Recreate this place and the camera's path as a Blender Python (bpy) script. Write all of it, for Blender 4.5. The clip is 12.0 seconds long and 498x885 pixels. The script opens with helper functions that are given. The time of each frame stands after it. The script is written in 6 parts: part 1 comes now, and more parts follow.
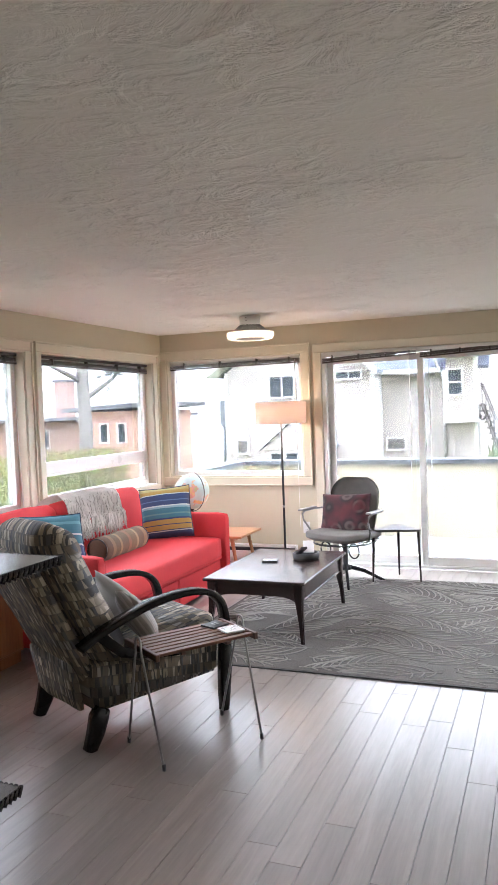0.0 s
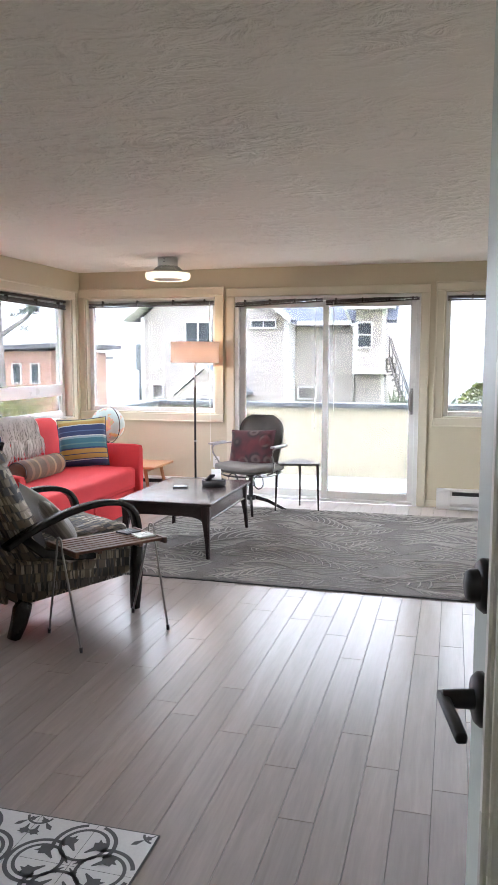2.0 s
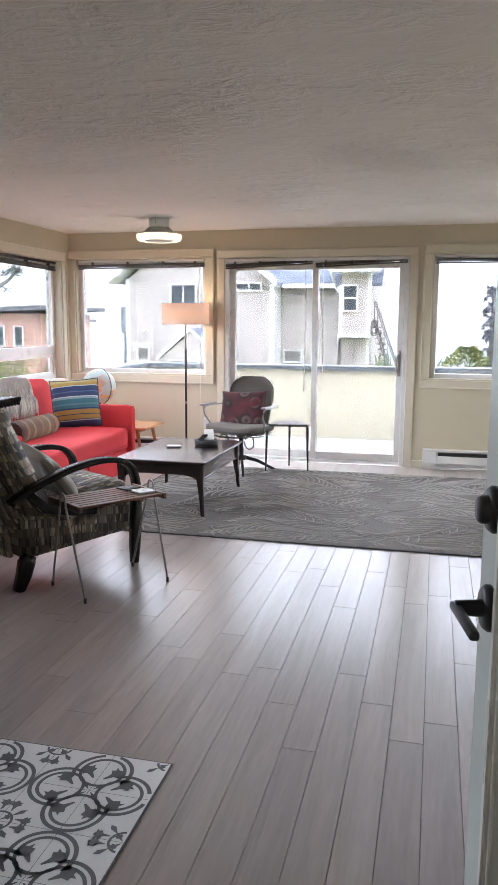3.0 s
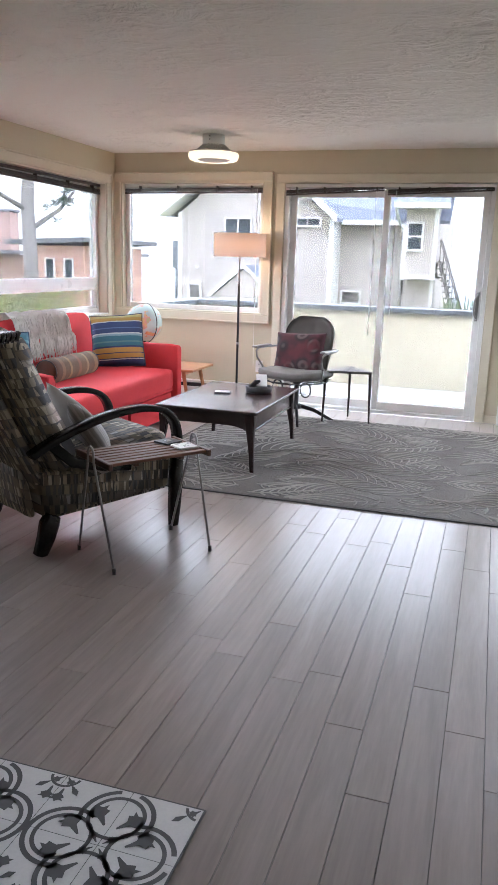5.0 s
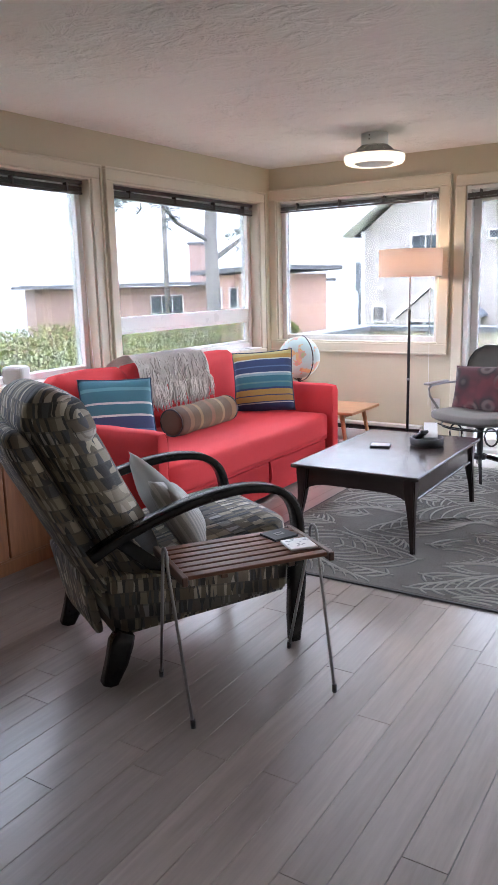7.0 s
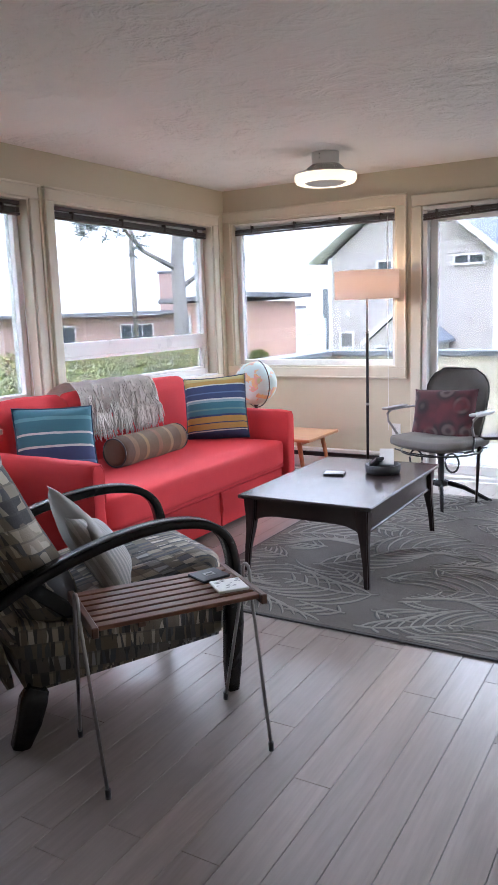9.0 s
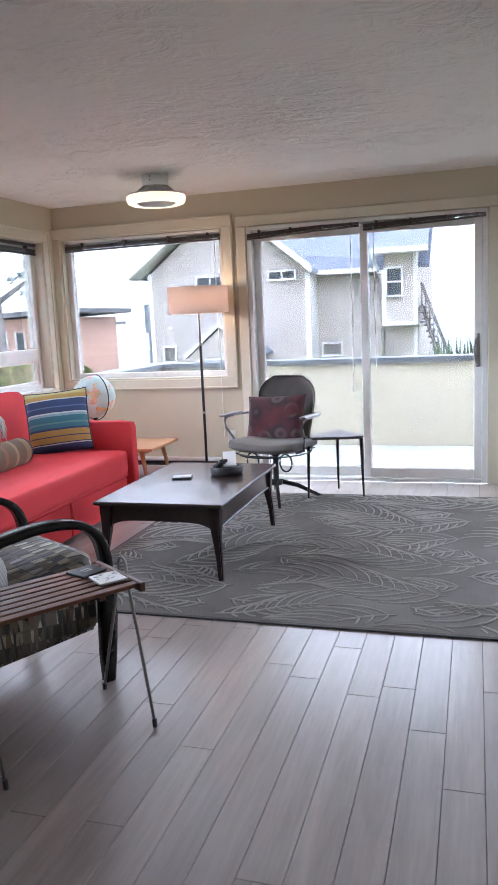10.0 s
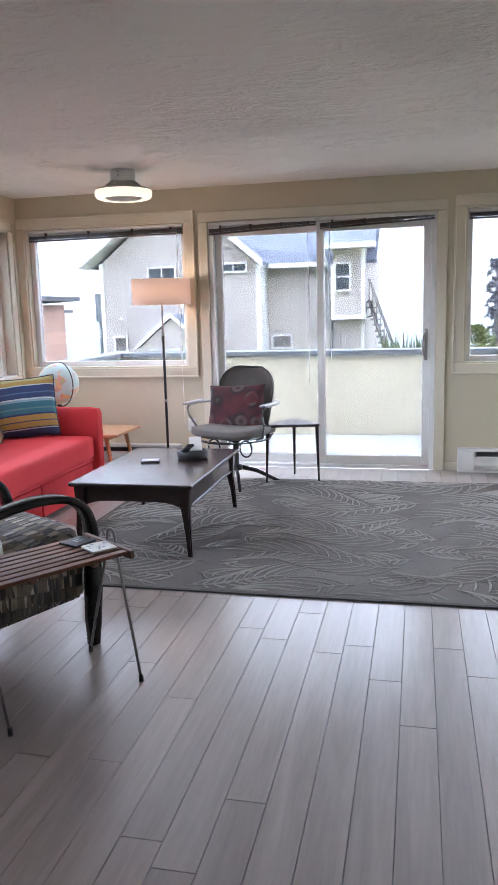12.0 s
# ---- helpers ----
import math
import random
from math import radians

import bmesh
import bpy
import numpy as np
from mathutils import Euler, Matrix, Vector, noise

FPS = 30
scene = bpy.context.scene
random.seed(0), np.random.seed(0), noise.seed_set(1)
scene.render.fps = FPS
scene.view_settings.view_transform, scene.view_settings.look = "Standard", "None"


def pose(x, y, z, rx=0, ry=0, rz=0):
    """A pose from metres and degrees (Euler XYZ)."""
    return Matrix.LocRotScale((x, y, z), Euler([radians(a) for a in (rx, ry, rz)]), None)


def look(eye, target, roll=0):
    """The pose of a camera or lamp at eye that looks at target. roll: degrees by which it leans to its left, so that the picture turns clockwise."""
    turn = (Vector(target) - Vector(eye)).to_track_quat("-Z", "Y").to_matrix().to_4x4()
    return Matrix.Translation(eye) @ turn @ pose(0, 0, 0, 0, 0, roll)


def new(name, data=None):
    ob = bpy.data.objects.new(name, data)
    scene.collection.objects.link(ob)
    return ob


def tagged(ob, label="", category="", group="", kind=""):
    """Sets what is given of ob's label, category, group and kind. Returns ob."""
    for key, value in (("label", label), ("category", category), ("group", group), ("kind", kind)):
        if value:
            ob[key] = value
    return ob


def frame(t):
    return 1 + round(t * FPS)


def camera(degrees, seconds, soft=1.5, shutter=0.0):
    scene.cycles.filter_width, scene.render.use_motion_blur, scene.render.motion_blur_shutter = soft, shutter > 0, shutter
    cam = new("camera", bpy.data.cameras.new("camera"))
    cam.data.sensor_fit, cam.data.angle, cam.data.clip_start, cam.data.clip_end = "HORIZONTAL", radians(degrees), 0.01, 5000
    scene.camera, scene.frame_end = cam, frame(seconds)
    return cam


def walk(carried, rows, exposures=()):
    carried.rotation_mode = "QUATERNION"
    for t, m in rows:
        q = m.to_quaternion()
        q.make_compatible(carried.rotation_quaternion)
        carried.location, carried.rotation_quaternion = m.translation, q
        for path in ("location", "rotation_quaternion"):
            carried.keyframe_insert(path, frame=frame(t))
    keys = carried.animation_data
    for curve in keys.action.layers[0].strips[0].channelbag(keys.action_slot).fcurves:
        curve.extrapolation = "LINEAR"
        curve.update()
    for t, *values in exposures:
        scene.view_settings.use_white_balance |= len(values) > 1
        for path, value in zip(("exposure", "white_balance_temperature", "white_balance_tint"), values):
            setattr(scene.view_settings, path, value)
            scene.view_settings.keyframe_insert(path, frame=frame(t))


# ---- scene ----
cam = camera(36.4, 12.0)
PATH = [
    (0, (0.286, 0.81, 1.559), (-0.444, 2.67, 1.477), -2.1),
    (0.5, (0.425, 0.827, 1.529), (-0.278, 2.695, 1.402), -1.7),
    (1, (0.513, 0.697, 1.512), (-0.151, 2.583, 1.361), -1.3),
    (1.5, (0.467, 0.522, 1.475), (-0.128, 2.43, 1.299), -0.1),
    (2, (0.458, 0.378, 1.459), (-0.058, 2.298, 1.242), 0.1),
    (2.5, (0.457, 0.289, 1.446), (-0.023, 2.213, 1.185), 0.3),
    (3, (0.414, 0.236, 1.441), (-0.054, 2.155, 1.131), 0.3),
    (4.8, (0.249, 0.771, 1.37), (-0.296, 2.643, 0.924), 1.8),
    (5, (0.21, 0.837, 1.383), (-0.371, 2.694, 0.92), 1.7),
    (5.5, (0.164, 1.06, 1.353), (-0.497, 2.885, 0.868), 1.4),
    (6, (0.158, 1.395, 1.356), (-0.607, 3.178, 0.872), 0.5),
    (6.5, (0.086, 1.661, 1.367), (-0.809, 3.391, 0.915), -0.5),
    (7, (0.055, 1.927, 1.399), (-0.992, 3.582, 0.991), -1.4),
    (7.2, (0.063, 1.997, 1.401), (-1.025, 3.627, 1.002), -1.6),
    (8.8, (0.068, 2.237, 1.342), (-0.987, 3.903, 1.005), -2.0),
    (9, (0.071, 2.214, 1.354), (-0.927, 3.914, 1.017), -1.9),
    (9.5, (0.016, 2.071, 1.344), (-0.736, 3.896, 1.021), -2.2),
    (10, (0.045, 1.921, 1.349), (-0.528, 3.811, 1.033), -2.6),
    (10.5, (0.084, 1.801, 1.339), (-0.394, 3.717, 1.023), -2.5),
    (11, (0.042, 1.617, 1.346), (-0.394, 3.542, 1.02), -2.4),
    (11.5, (0.011, 1.574, 1.362), (-0.415, 3.499, 1.029), -2.0),
    (12, (0.0, 1.619, 1.362), (-0.433, 3.542, 1.019), -1.5),
]
EXPOSURES = [(0.0, 2.47, 6100, 14), (0.5, 2.47, 6100, 14), (1.5, 2.36, 6150, 14), (2.5, 2.2, 6100, 15), (5.0, 2.1, 5950, 15), (7.0, 2.13, 5800, 15), (9.5, 1.97, 5650, 15), (12.0, 1.88, 5680, 15)]
walk(cam, [(t, look(eye, target, roll)) for t, eye, target, roll in PATH], EXPOSURES)

# ---- daylight: a bright overcast sky and a wide, weak sun ----
world = bpy.data.worlds.new("sky")
scene.world = world
world.use_nodes = True
wn, wl = world.node_tree.nodes, world.node_tree.links
sky = wn.new("ShaderNodeTexSky")
sky.sky_type = "NISHITA"
sky.sun_disc = False
sky.sun_elevation, sky.sun_rotation = radians(50), radians(150)
sky.air_density, sky.dust_density, sky.ozone_density = 1.0, 6.0, 1.0
# a thick even cloud layer over the clear-sky gradient
cloud = wn.new("ShaderNodeMix")
cloud.data_type = "RGBA"
cloud.inputs[0].default_value = 0.94
wl.new(sky.outputs[0], cloud.inputs[6])
# overcast: three times as bright overhead as at the horizon
where, part_of, lift, level = wn.new("ShaderNodeTexCoord"), wn.new("ShaderNodeSeparateXYZ"), wn.new("ShaderNodeMath"), wn.new("ShaderNodeMix")
wl.new(where.outputs["Generated"], part_of.inputs[0])
lift.operation = "MAXIMUM"
lift.inputs[1].default_value = 0.0
wl.new(part_of.outputs[2], lift.inputs[0])
level.data_type = "RGBA"
level.inputs[6].default_value, level.inputs[7].default_value = (31.0, 33.5, 36.5, 1), (92.0, 97.0, 103.0, 1)
wl.new(lift.outputs[0], level.inputs[0])
wl.new(level.outputs[2], cloud.inputs[7])
wl.new(cloud.outputs[2], wn["Background"].inputs[0])
wn["Background"].inputs[1].default_value = 0.15
sun = new("sun", bpy.data.lights.new("sun", "SUN"))
sun.data.energy, sun.data.angle, sun.data.color = 1.5, radians(20), (1.0, 0.97, 0.93)
sun.matrix_basis = look((0, 0, 30), (0 - 12, 14, 0))


# ---- openings through which the sky lights the room ----
def sky_opening(x, y, z, wide, high, turn):
    """Guides the sky's light in through a window's opening; it gives off no light of its own."""
    lamp = bpy.data.lights.new("sky_opening", "AREA")
    lamp.shape, lamp.size, lamp.size_y = "RECTANGLE", wide, high
    lamp.cycles.is_portal = True
    new("sky_opening", lamp).matrix_basis = pose(x, y, z, 90, 0, turn)


for centre, wide, low, high in ((-2.7175, 1.505, 0.885, 2.13), (-0.8125, 1.895, 0.0, 2.11), (1.38, 2.04, 0.895, 2.13)):
    sky_opening(centre, 8.24, (low + high) / 2, wide, high - low, 180)
for centre, wide in ((6.91, 1.89), (4.8275, 1.855)):
    sky_opening(-3.73, centre, 1.465, wide, 1.27, -90)

# ---- materials ----
def material(name):
    m = bpy.data.materials.new(name)
    m.use_nodes = True
    n, l = m.node_tree.nodes, m.node_tree.links
    return m, n, l, n["Principled BSDF"]


def coords(n, l, scale=(1, 1, 1), space="Object", turn=(0, 0, 0)):
    c, mp = n.new("ShaderNodeTexCoord"), n.new("ShaderNodeMapping")
    mp.inputs["Scale"].default_value = scale
    mp.inputs["Rotation"].default_value = [radians(a) for a in turn]
    l.new(c.outputs[space], mp.inputs["Vector"])
    return mp.outputs[0]


def noise_of(n, l, vec, scale, detail=4, rough=0.55, distort=0.0):
    t = n.new("ShaderNodeTexNoise")
    t.inputs["Scale"].default_value, t.inputs["Detail"].default_value = scale, detail
    t.inputs["Roughness"].default_value, t.inputs["Distortion"].default_value = rough, distort
    l.new(vec, t.inputs["Vector"])
    return t.outputs["Fac"]


def ramp(n, l, fac, stops, constant=False):
    r = n.new("ShaderNodeValToRGB")
    if constant:
        r.color_ramp.interpolation = "CONSTANT"
    while len(r.color_ramp.elements) < len(stops):
        r.color_ramp.elements.new(0.5)
    for e, (p, c) in zip(r.color_ramp.elements, stops):
        e.position, e.color = p, (*c, 1)
    l.new(fac, r.inputs[0])
    return r.outputs[0]


def mixed(n, l, fac, a, b, kind="MIX"):
    x = n.new("ShaderNodeMix")
    x.data_type, x.blend_type = "RGBA", kind
    for key, v in ((0, fac), (6, a), (7, b)):
        if isinstance(v, (int, float)):
            x.inputs[key].default_value = v
        elif isinstance(v, tuple):
            x.inputs[key].default_value = (*v, 1)
        else:
            l.new(v, x.inputs[key])
    return x.outputs[2]


def maths(n, l, op, a, b=0.0, c=0.0):
    x = n.new("ShaderNodeMath")
    x.operation = op
    for k, v in enumerate((a, b, c)):
        if isinstance(v, (int, float)):
            x.inputs[k].default_value = v
        else:
            l.new(v, x.inputs[k])
    return x.outputs[0]


def bumped(n, l, p, height, strength, distance=0.01):
    b = n.new("ShaderNodeBump")
    b.inputs["Strength"].default_value, b.inputs["Distance"].default_value = strength, distance
    l.new(height, b.inputs["Height"])
    l.new(b.outputs[0], p.inputs["Normal"])


def surface(name, dark, light, rough=0.5, metal=0.0, scale=3.0, fine=60.0, bump=0.1, stretch=(1, 1, 1), distance=0.002, coat=0.0, sheen=0.0, gloss=0.5):
    """Two scales of variation in colour, a little in gloss, and a fine relief."""
    m, n, l, p = material(name)
    v = coords(n, l, stretch)
    big, small = noise_of(n, l, v, scale, 3), noise_of(n, l, v, fine, 3)
    both = maths(n, l, "MULTIPLY_ADD", small, 0.4, maths(n, l, "MULTIPLY", big, 0.6))
    l.new(ramp(n, l, both, [(0.3, dark), (0.7, light)]), p.inputs["Base Color"])
    l.new(maths(n, l, "MULTIPLY_ADD", big, 0.2, rough - 0.1), p.inputs["Roughness"])
    p.inputs["Metallic"].default_value = metal
    p.inputs["Coat Weight"].default_value, p.inputs["Coat Roughness"].default_value = coat, 0.2
    p.inputs["Sheen Weight"].default_value = sheen
    p.inputs["Specular IOR Level"].default_value = gloss
    if bump:
        bumped(n, l, p, small, bump, distance)
    return m


def wood(name, dark, light, rough=0.35, along="y", scale=1.0, coat=0.0, vary=0.0, gloss=0.5, relief=0.12):
    """Long grain along one axis, with rings and pores."""
    m, n, l, p = material(name)
    k = {"x": (0.7, 9, 9), "y": (9, 0.7, 9), "z": (9, 9, 0.7)}[along]
    v = coords(n, l, [scale * a for a in k])
    if vary:
        info, add = n.new("ShaderNodeObjectInfo"), n.new("ShaderNodeVectorMath")
        add.operation = "ADD"
        sh = n.new("ShaderNodeCombineXYZ")
        for i, q in enumerate((37.0, 11.0, 5.0)):
            l.new(maths(n, l, "MULTIPLY", info.outputs["Random"], q), sh.inputs[i])
        l.new(v, add.inputs[0])
        l.new(sh.outputs[0], add.inputs[1])
        v = add.outputs[0]
    g1, g2 = noise_of(n, l, v, 1.2, 5, 0.6, 1.3), noise_of(n, l, v, 9, 4, 0.6)
    both = maths(n, l, "MULTIPLY_ADD", g2, 0.35, maths(n, l, "MULTIPLY", g1, 0.65))
    c = ramp(n, l, both, [(0.32, dark), (0.68, light)])
    if vary:
        f = maths(n, l, "MULTIPLY_ADD", info.outputs["Random"], vary, 1 - vary / 2)
        hs = n.new("ShaderNodeHueSaturation")
        l.new(c, hs.inputs["Color"])
        l.new(f, hs.inputs["Value"])
        c = hs.outputs[0]
    l.new(c, p.inputs["Base Color"])
    l.new(maths(n, l, "MULTIPLY_ADD", g1, relief, rough - relief / 2), p.inputs["Roughness"])
    p.inputs["Specular IOR Level"].default_value = gloss
    p.inputs["Coat Weight"].default_value, p.inputs["Coat Roughness"].default_value = coat, 0.25
    bumped(n, l, p, both, relief, 0.002)
    return m


WALL = surface("wall paint", (0.56, 0.50, 0.36), (0.60, 0.54, 0.395), 0.55, scale=1.5, fine=150, bump=0.12)
TRIM = surface("trim paint", (0.64, 0.585, 0.455), (0.69, 0.635, 0.50), 0.4, scale=4, fine=90, bump=0.05)
VINYL = surface("white vinyl", (0.74, 0.73, 0.70), (0.80, 0.79, 0.76), 0.3, scale=5, fine=80, bump=0.03)
PLANK = wood("grey floor plank", (0.130, 0.098, 0.080), (0.215, 0.176, 0.150), 0.29, "y", 0.9, 0.75, 0.26, 0.7, 0.045)
BLACKGAP = surface("plank joint", (0.03, 0.025, 0.02), (0.05, 0.04, 0.035), 0.8)
DARKWOOD = wood("dark stained wood", (0.007, 0.0045, 0.004), (0.024, 0.013, 0.011), 0.2, "y", 1.2, 0.15)
DARKWOOD_Z = wood("dark stained wood upright", (0.007, 0.0045, 0.004), (0.024, 0.013, 0.011), 0.3, "z", 1.2, 0.0, 0.0, 0.25)
BLACKWOOD = surface("black lacquered wood", (0.006, 0.0055, 0.0055), (0.013, 0.012, 0.0115), 0.24, scale=6, bump=0.03, gloss=0.25)
WALNUT = wood("walnut", (0.07, 0.035, 0.022), (0.17, 0.085, 0.055), 0.35, "y", 1.6)
OAK = wood("honey oak", (0.32, 0.15, 0.06), (0.48, 0.25, 0.11), 0.4, "x", 1.0)
CABINET = wood("reddish cabinet wood", (0.16, 0.06, 0.022), (0.30, 0.125, 0.05), 0.4, "z", 1.0)
REDFAB = surface("red sofa cloth", (0.50, 0.034, 0.041), (0.60, 0.052, 0.055), 0.85, scale=3, fine=420, bump=0.3, gloss=0.15)
METAL = surface("brushed steel", (0.27, 0.262, 0.255), (0.40, 0.39, 0.375), 0.3, 1.0, fine=200, bump=0.05)
BLACKMETAL = surface("black metal", (0.010, 0.010, 0.011), (0.022, 0.021, 0.021), 0.35, 0.4, bump=0.05)
BRONZE = surface("dark blind slats", (0.035, 0.025, 0.022), (0.07, 0.05, 0.043), 0.4, scale=8, bump=0.08)
GREYFAB = surface("grey vinyl upholstery", (0.088, 0.078, 0.067), (0.145, 0.131, 0.114), 0.5, scale=7, fine=200, bump=0.2)
WHITEPL = surface("white plastic", (0.72, 0.71, 0.69), (0.78, 0.77, 0.75), 0.35, bump=0.02)
GREYPL = surface("grey plastic", (0.33, 0.33, 0.33), (0.40, 0.40, 0.40), 0.45, bump=0.02)
BLACKPL = surface("black plastic", (0.012, 0.012, 0.013), (0.03, 0.03, 0.03), 0.35, bump=0.03)
PAPER = surface("white paper", (0.72, 0.71, 0.68), (0.82, 0.81, 0.79), 0.7, bump=0.05)
CREAM = surface("cream wool", (0.52, 0.47, 0.42), (0.72, 0.66, 0.60), 0.95, scale=14, fine=320, bump=0.6, distance=0.006)
DOORP = surface("pale green door paint", (0.56, 0.61, 0.575), (0.60, 0.65, 0.615), 0.4, scale=2, fine=120, bump=0.06)


def make_ceiling():
    """Hand-trowelled plaster: flat patches with ragged raised ridges."""
    m, n, l, p = material("trowelled ceiling plaster")
    v = coords(n, l, (1.0, 1.5, 1.0))
    a = noise_of(n, l, v, 5, 6, 0.65, 0.8)
    b = noise_of(n, l, coords(n, l, (1, 1.8, 1)), 17, 5, 0.6, 0.6)
    patch = noise_of(n, l, coords(n, l), 0.9, 2)
    r = ramp(n, l, a, [(0.46, (0, 0, 0)), (0.6, (1, 1, 1))])
    h = maths(n, l, "MULTIPLY", maths(n, l, "ADD", r, b), ramp(n, l, patch, [(0.40, (0.10, 0.10, 0.10)), (0.66, (1, 1, 1))]))
    l.new(mixed(n, l, patch, (0.83, 0.785, 0.715), (0.88, 0.835, 0.765)), p.inputs["Base Color"])
    p.inputs["Roughness"].default_value = 0.75
    bumped(n, l, p, h, 0.8, 0.02)
    return m


CEIL = make_ceiling()


def make_tinted_glass():
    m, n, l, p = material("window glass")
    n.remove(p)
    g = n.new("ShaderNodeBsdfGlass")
    g.inputs["Color"].default_value = (GLASS_TINT, GLASS_TINT, GLASS_TINT, 1)
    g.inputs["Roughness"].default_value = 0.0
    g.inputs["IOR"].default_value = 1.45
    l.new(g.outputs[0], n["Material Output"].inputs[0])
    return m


# Heavy tint dims the view outside; light still enters, since panes cast no shadow
GLASS_TINT = 0.335
DIMPANE = make_tinted_glass()
GLASS_TINT = 0.8
DOORGLASS = make_tinted_glass()


def glow(name, colour, strength):
    m, n, l, p = material(name)
    p.inputs["Base Color"].default_value = (0.8, 0.78, 0.74, 1)
    p.inputs["Emission Color"].default_value = (*colour, 1)
    p.inputs["Emission Strength"].default_value = strength
    return m


# ---- shapes ----
def box(bm, x0, x1, y0, y1, z0, z1, bevel=0.0, seg=2):
    b = bmesh.new() if bevel else bm
    r = bmesh.ops.create_cube(b, size=1.0)
    for v in r["verts"]:
        v.co = Vector(((x0 + x1) / 2 + v.co.x * (x1 - x0), (y0 + y1) / 2 + v.co.y * (y1 - y0), (z0 + z1) / 2 + v.co.z * (z1 - z0)))
    if bevel:
        bmesh.ops.bevel(b, geom=b.edges[:], offset=bevel, segments=seg, profile=0.5, affect="EDGES", clamp_overlap=True)
        merge(bm, b)
    return bm


def merge(bm, other, m=None):
    """Adds the other mesh to bm, moved by m."""
    verts = [bm.verts.new(m @ v.co if m else v.co) for v in other.verts]
    other.verts.index_update()
    for f in other.faces:
        nf = bm.faces.new([verts[v.index] for v in f.verts])
        nf.smooth = f.smooth
    other.free()


def solid(x0, x1, y0, y1, z0, z1, bevel=0.0, seg=2):
    return box(bmesh.new(), x0, x1, y0, y1, z0, z1, bevel, seg)


def tube(bm, points, radius, seg=8, closed=False, flat=1.0):
    """A round bar along points; radius may be a list. flat squeezes it along its own second axis."""
    pts = [Vector(p) for p in points]
    k = len(pts)
    rings, up = [], Vector((0.013, 0.021, 1))
    for i, p in enumerate(pts):
        a = pts[(i - 1) % k] if closed or i else p
        b = pts[(i + 1) % k] if closed or i < k - 1 else p
        d = (b - a).normalized()
        side = d.cross(up)
        if side.length < 0.08:
            side = d.cross(Vector((1, 0.03, 0)))
        side.normalize()
        nrm = side.cross(d)
        r = radius[i] if isinstance(radius, (list, tuple)) else radius
        rings.append([bm.verts.new(p + side * r * math.cos(2 * math.pi * j / seg) + nrm * r * flat * math.sin(2 * math.pi * j / seg)) for j in range(seg)])
    for i in range(k if closed else k - 1):
        a, b = rings[i], rings[(i + 1) % k]
        for j in range(seg):
            bm.faces.new((a[j], a[(j + 1) % seg], b[(j + 1) % seg], b[j])).smooth = True
    if not closed:
        bm.faces.new(rings[0][::-1])
        bm.faces.new(rings[-1])
    return bm


def lathe(bm, profile, seg=32, at=(0, 0, 0)):
    rings = []
    for r, z in profile:
        if r < 1e-5:
            rings.append([bm.verts.new((at[0], at[1], at[2] + z))])
        else:
            rings.append([bm.verts.new((at[0] + r * math.cos(2 * math.pi * j / seg), at[1] + r * math.sin(2 * math.pi * j / seg), at[2] + z)) for j in range(seg)])
    for a, b in zip(rings, rings[1:]):
        for j in range(seg):
            q = [a[j % len(a)], a[(j + 1) % len(a)], b[(j + 1) % len(b)], b[j % len(b)]]
            q = list(dict.fromkeys(q))
            if len(q) > 2:
                bm.faces.new(q).smooth = True
    return bm


def slab(bm, outline, z0, z1, bevel=0.0):
    """An upright prism over an outline of (x, y)."""
    b = bmesh.new()
    lo, hi = [b.verts.new((x, y, z0)) for x, y in outline], [b.verts.new((x, y, z1)) for x, y in outline]
    k = len(outline)
    b.faces.new(lo[::-1]), b.faces.new(hi)
    for i in range(k):
        b.faces.new((lo[i], lo[(i + 1) % k], hi[(i + 1) % k], hi[i]))
    if bevel:
        bmesh.ops.bevel(b, geom=[e for e in b.edges if abs(e.verts[0].co.z - e.verts[1].co.z) < 1e-6], offset=bevel, segments=2, affect="EDGES")
    merge(bm, b)
    return bm


def cushion(w, h, t, n=14, pinch=0.06, power=0.5, seed=0):
    """A stuffed pillow in the xz plane, thick along y, with pulled-in sides and pointed corners."""
    bm = bmesh.new()
    grid = {}
    for s in (1, -1):
        for i in range(n + 1):
            for j in range(n + 1):
                u, v = 2 * i / n - 1, 2 * j / n - 1
                edge = i in (0, n) or j in (0, n)
                if s < 0 and edge:
                    grid[s, i, j] = grid[1, i, j]
                    continue
                x = w / 2 * u * (1 - pinch * (1 - v * v))
                z = h / 2 * v * (1 - pinch * (1 - u * u))
                d = 0 if edge else t / 2 * ((1 - u * u) * (1 - v * v)) ** power
                d *= 1 + 0.12 * noise.noise((u * 1.7 + seed, v * 1.7, s * 3.1))
                grid[s, i, j] = bm.verts.new((x, s * d, z))
        for i in range(n):
            for j in range(n):
                q = [grid[s, i, j], grid[s, i + 1, j], grid[s, i + 1, j + 1], grid[s, i, j + 1]]
                bm.faces.new(q if s < 0 else q[::-1]).smooth = True
    return bm


def smooth(bm, angle=35):
    for f in bm.faces:
        f.smooth = True
    for e in bm.edges:
        if len(e.link_faces) == 2 and e.calc_face_angle(0) > radians(angle):
            e.smooth = False
    return bm


def part(name, bm, mat, parent=None, label=""):
    me = bpy.data.meshes.new(name)
    bmesh.ops.recalc_face_normals(bm, faces=bm.faces[:])
    bm.to_mesh(me)
    bm.free()
    me.materials.append(mat)
    ob = new(name, me)
    ob.parent = parent
    if label:
        ob["label"] = label
    return ob


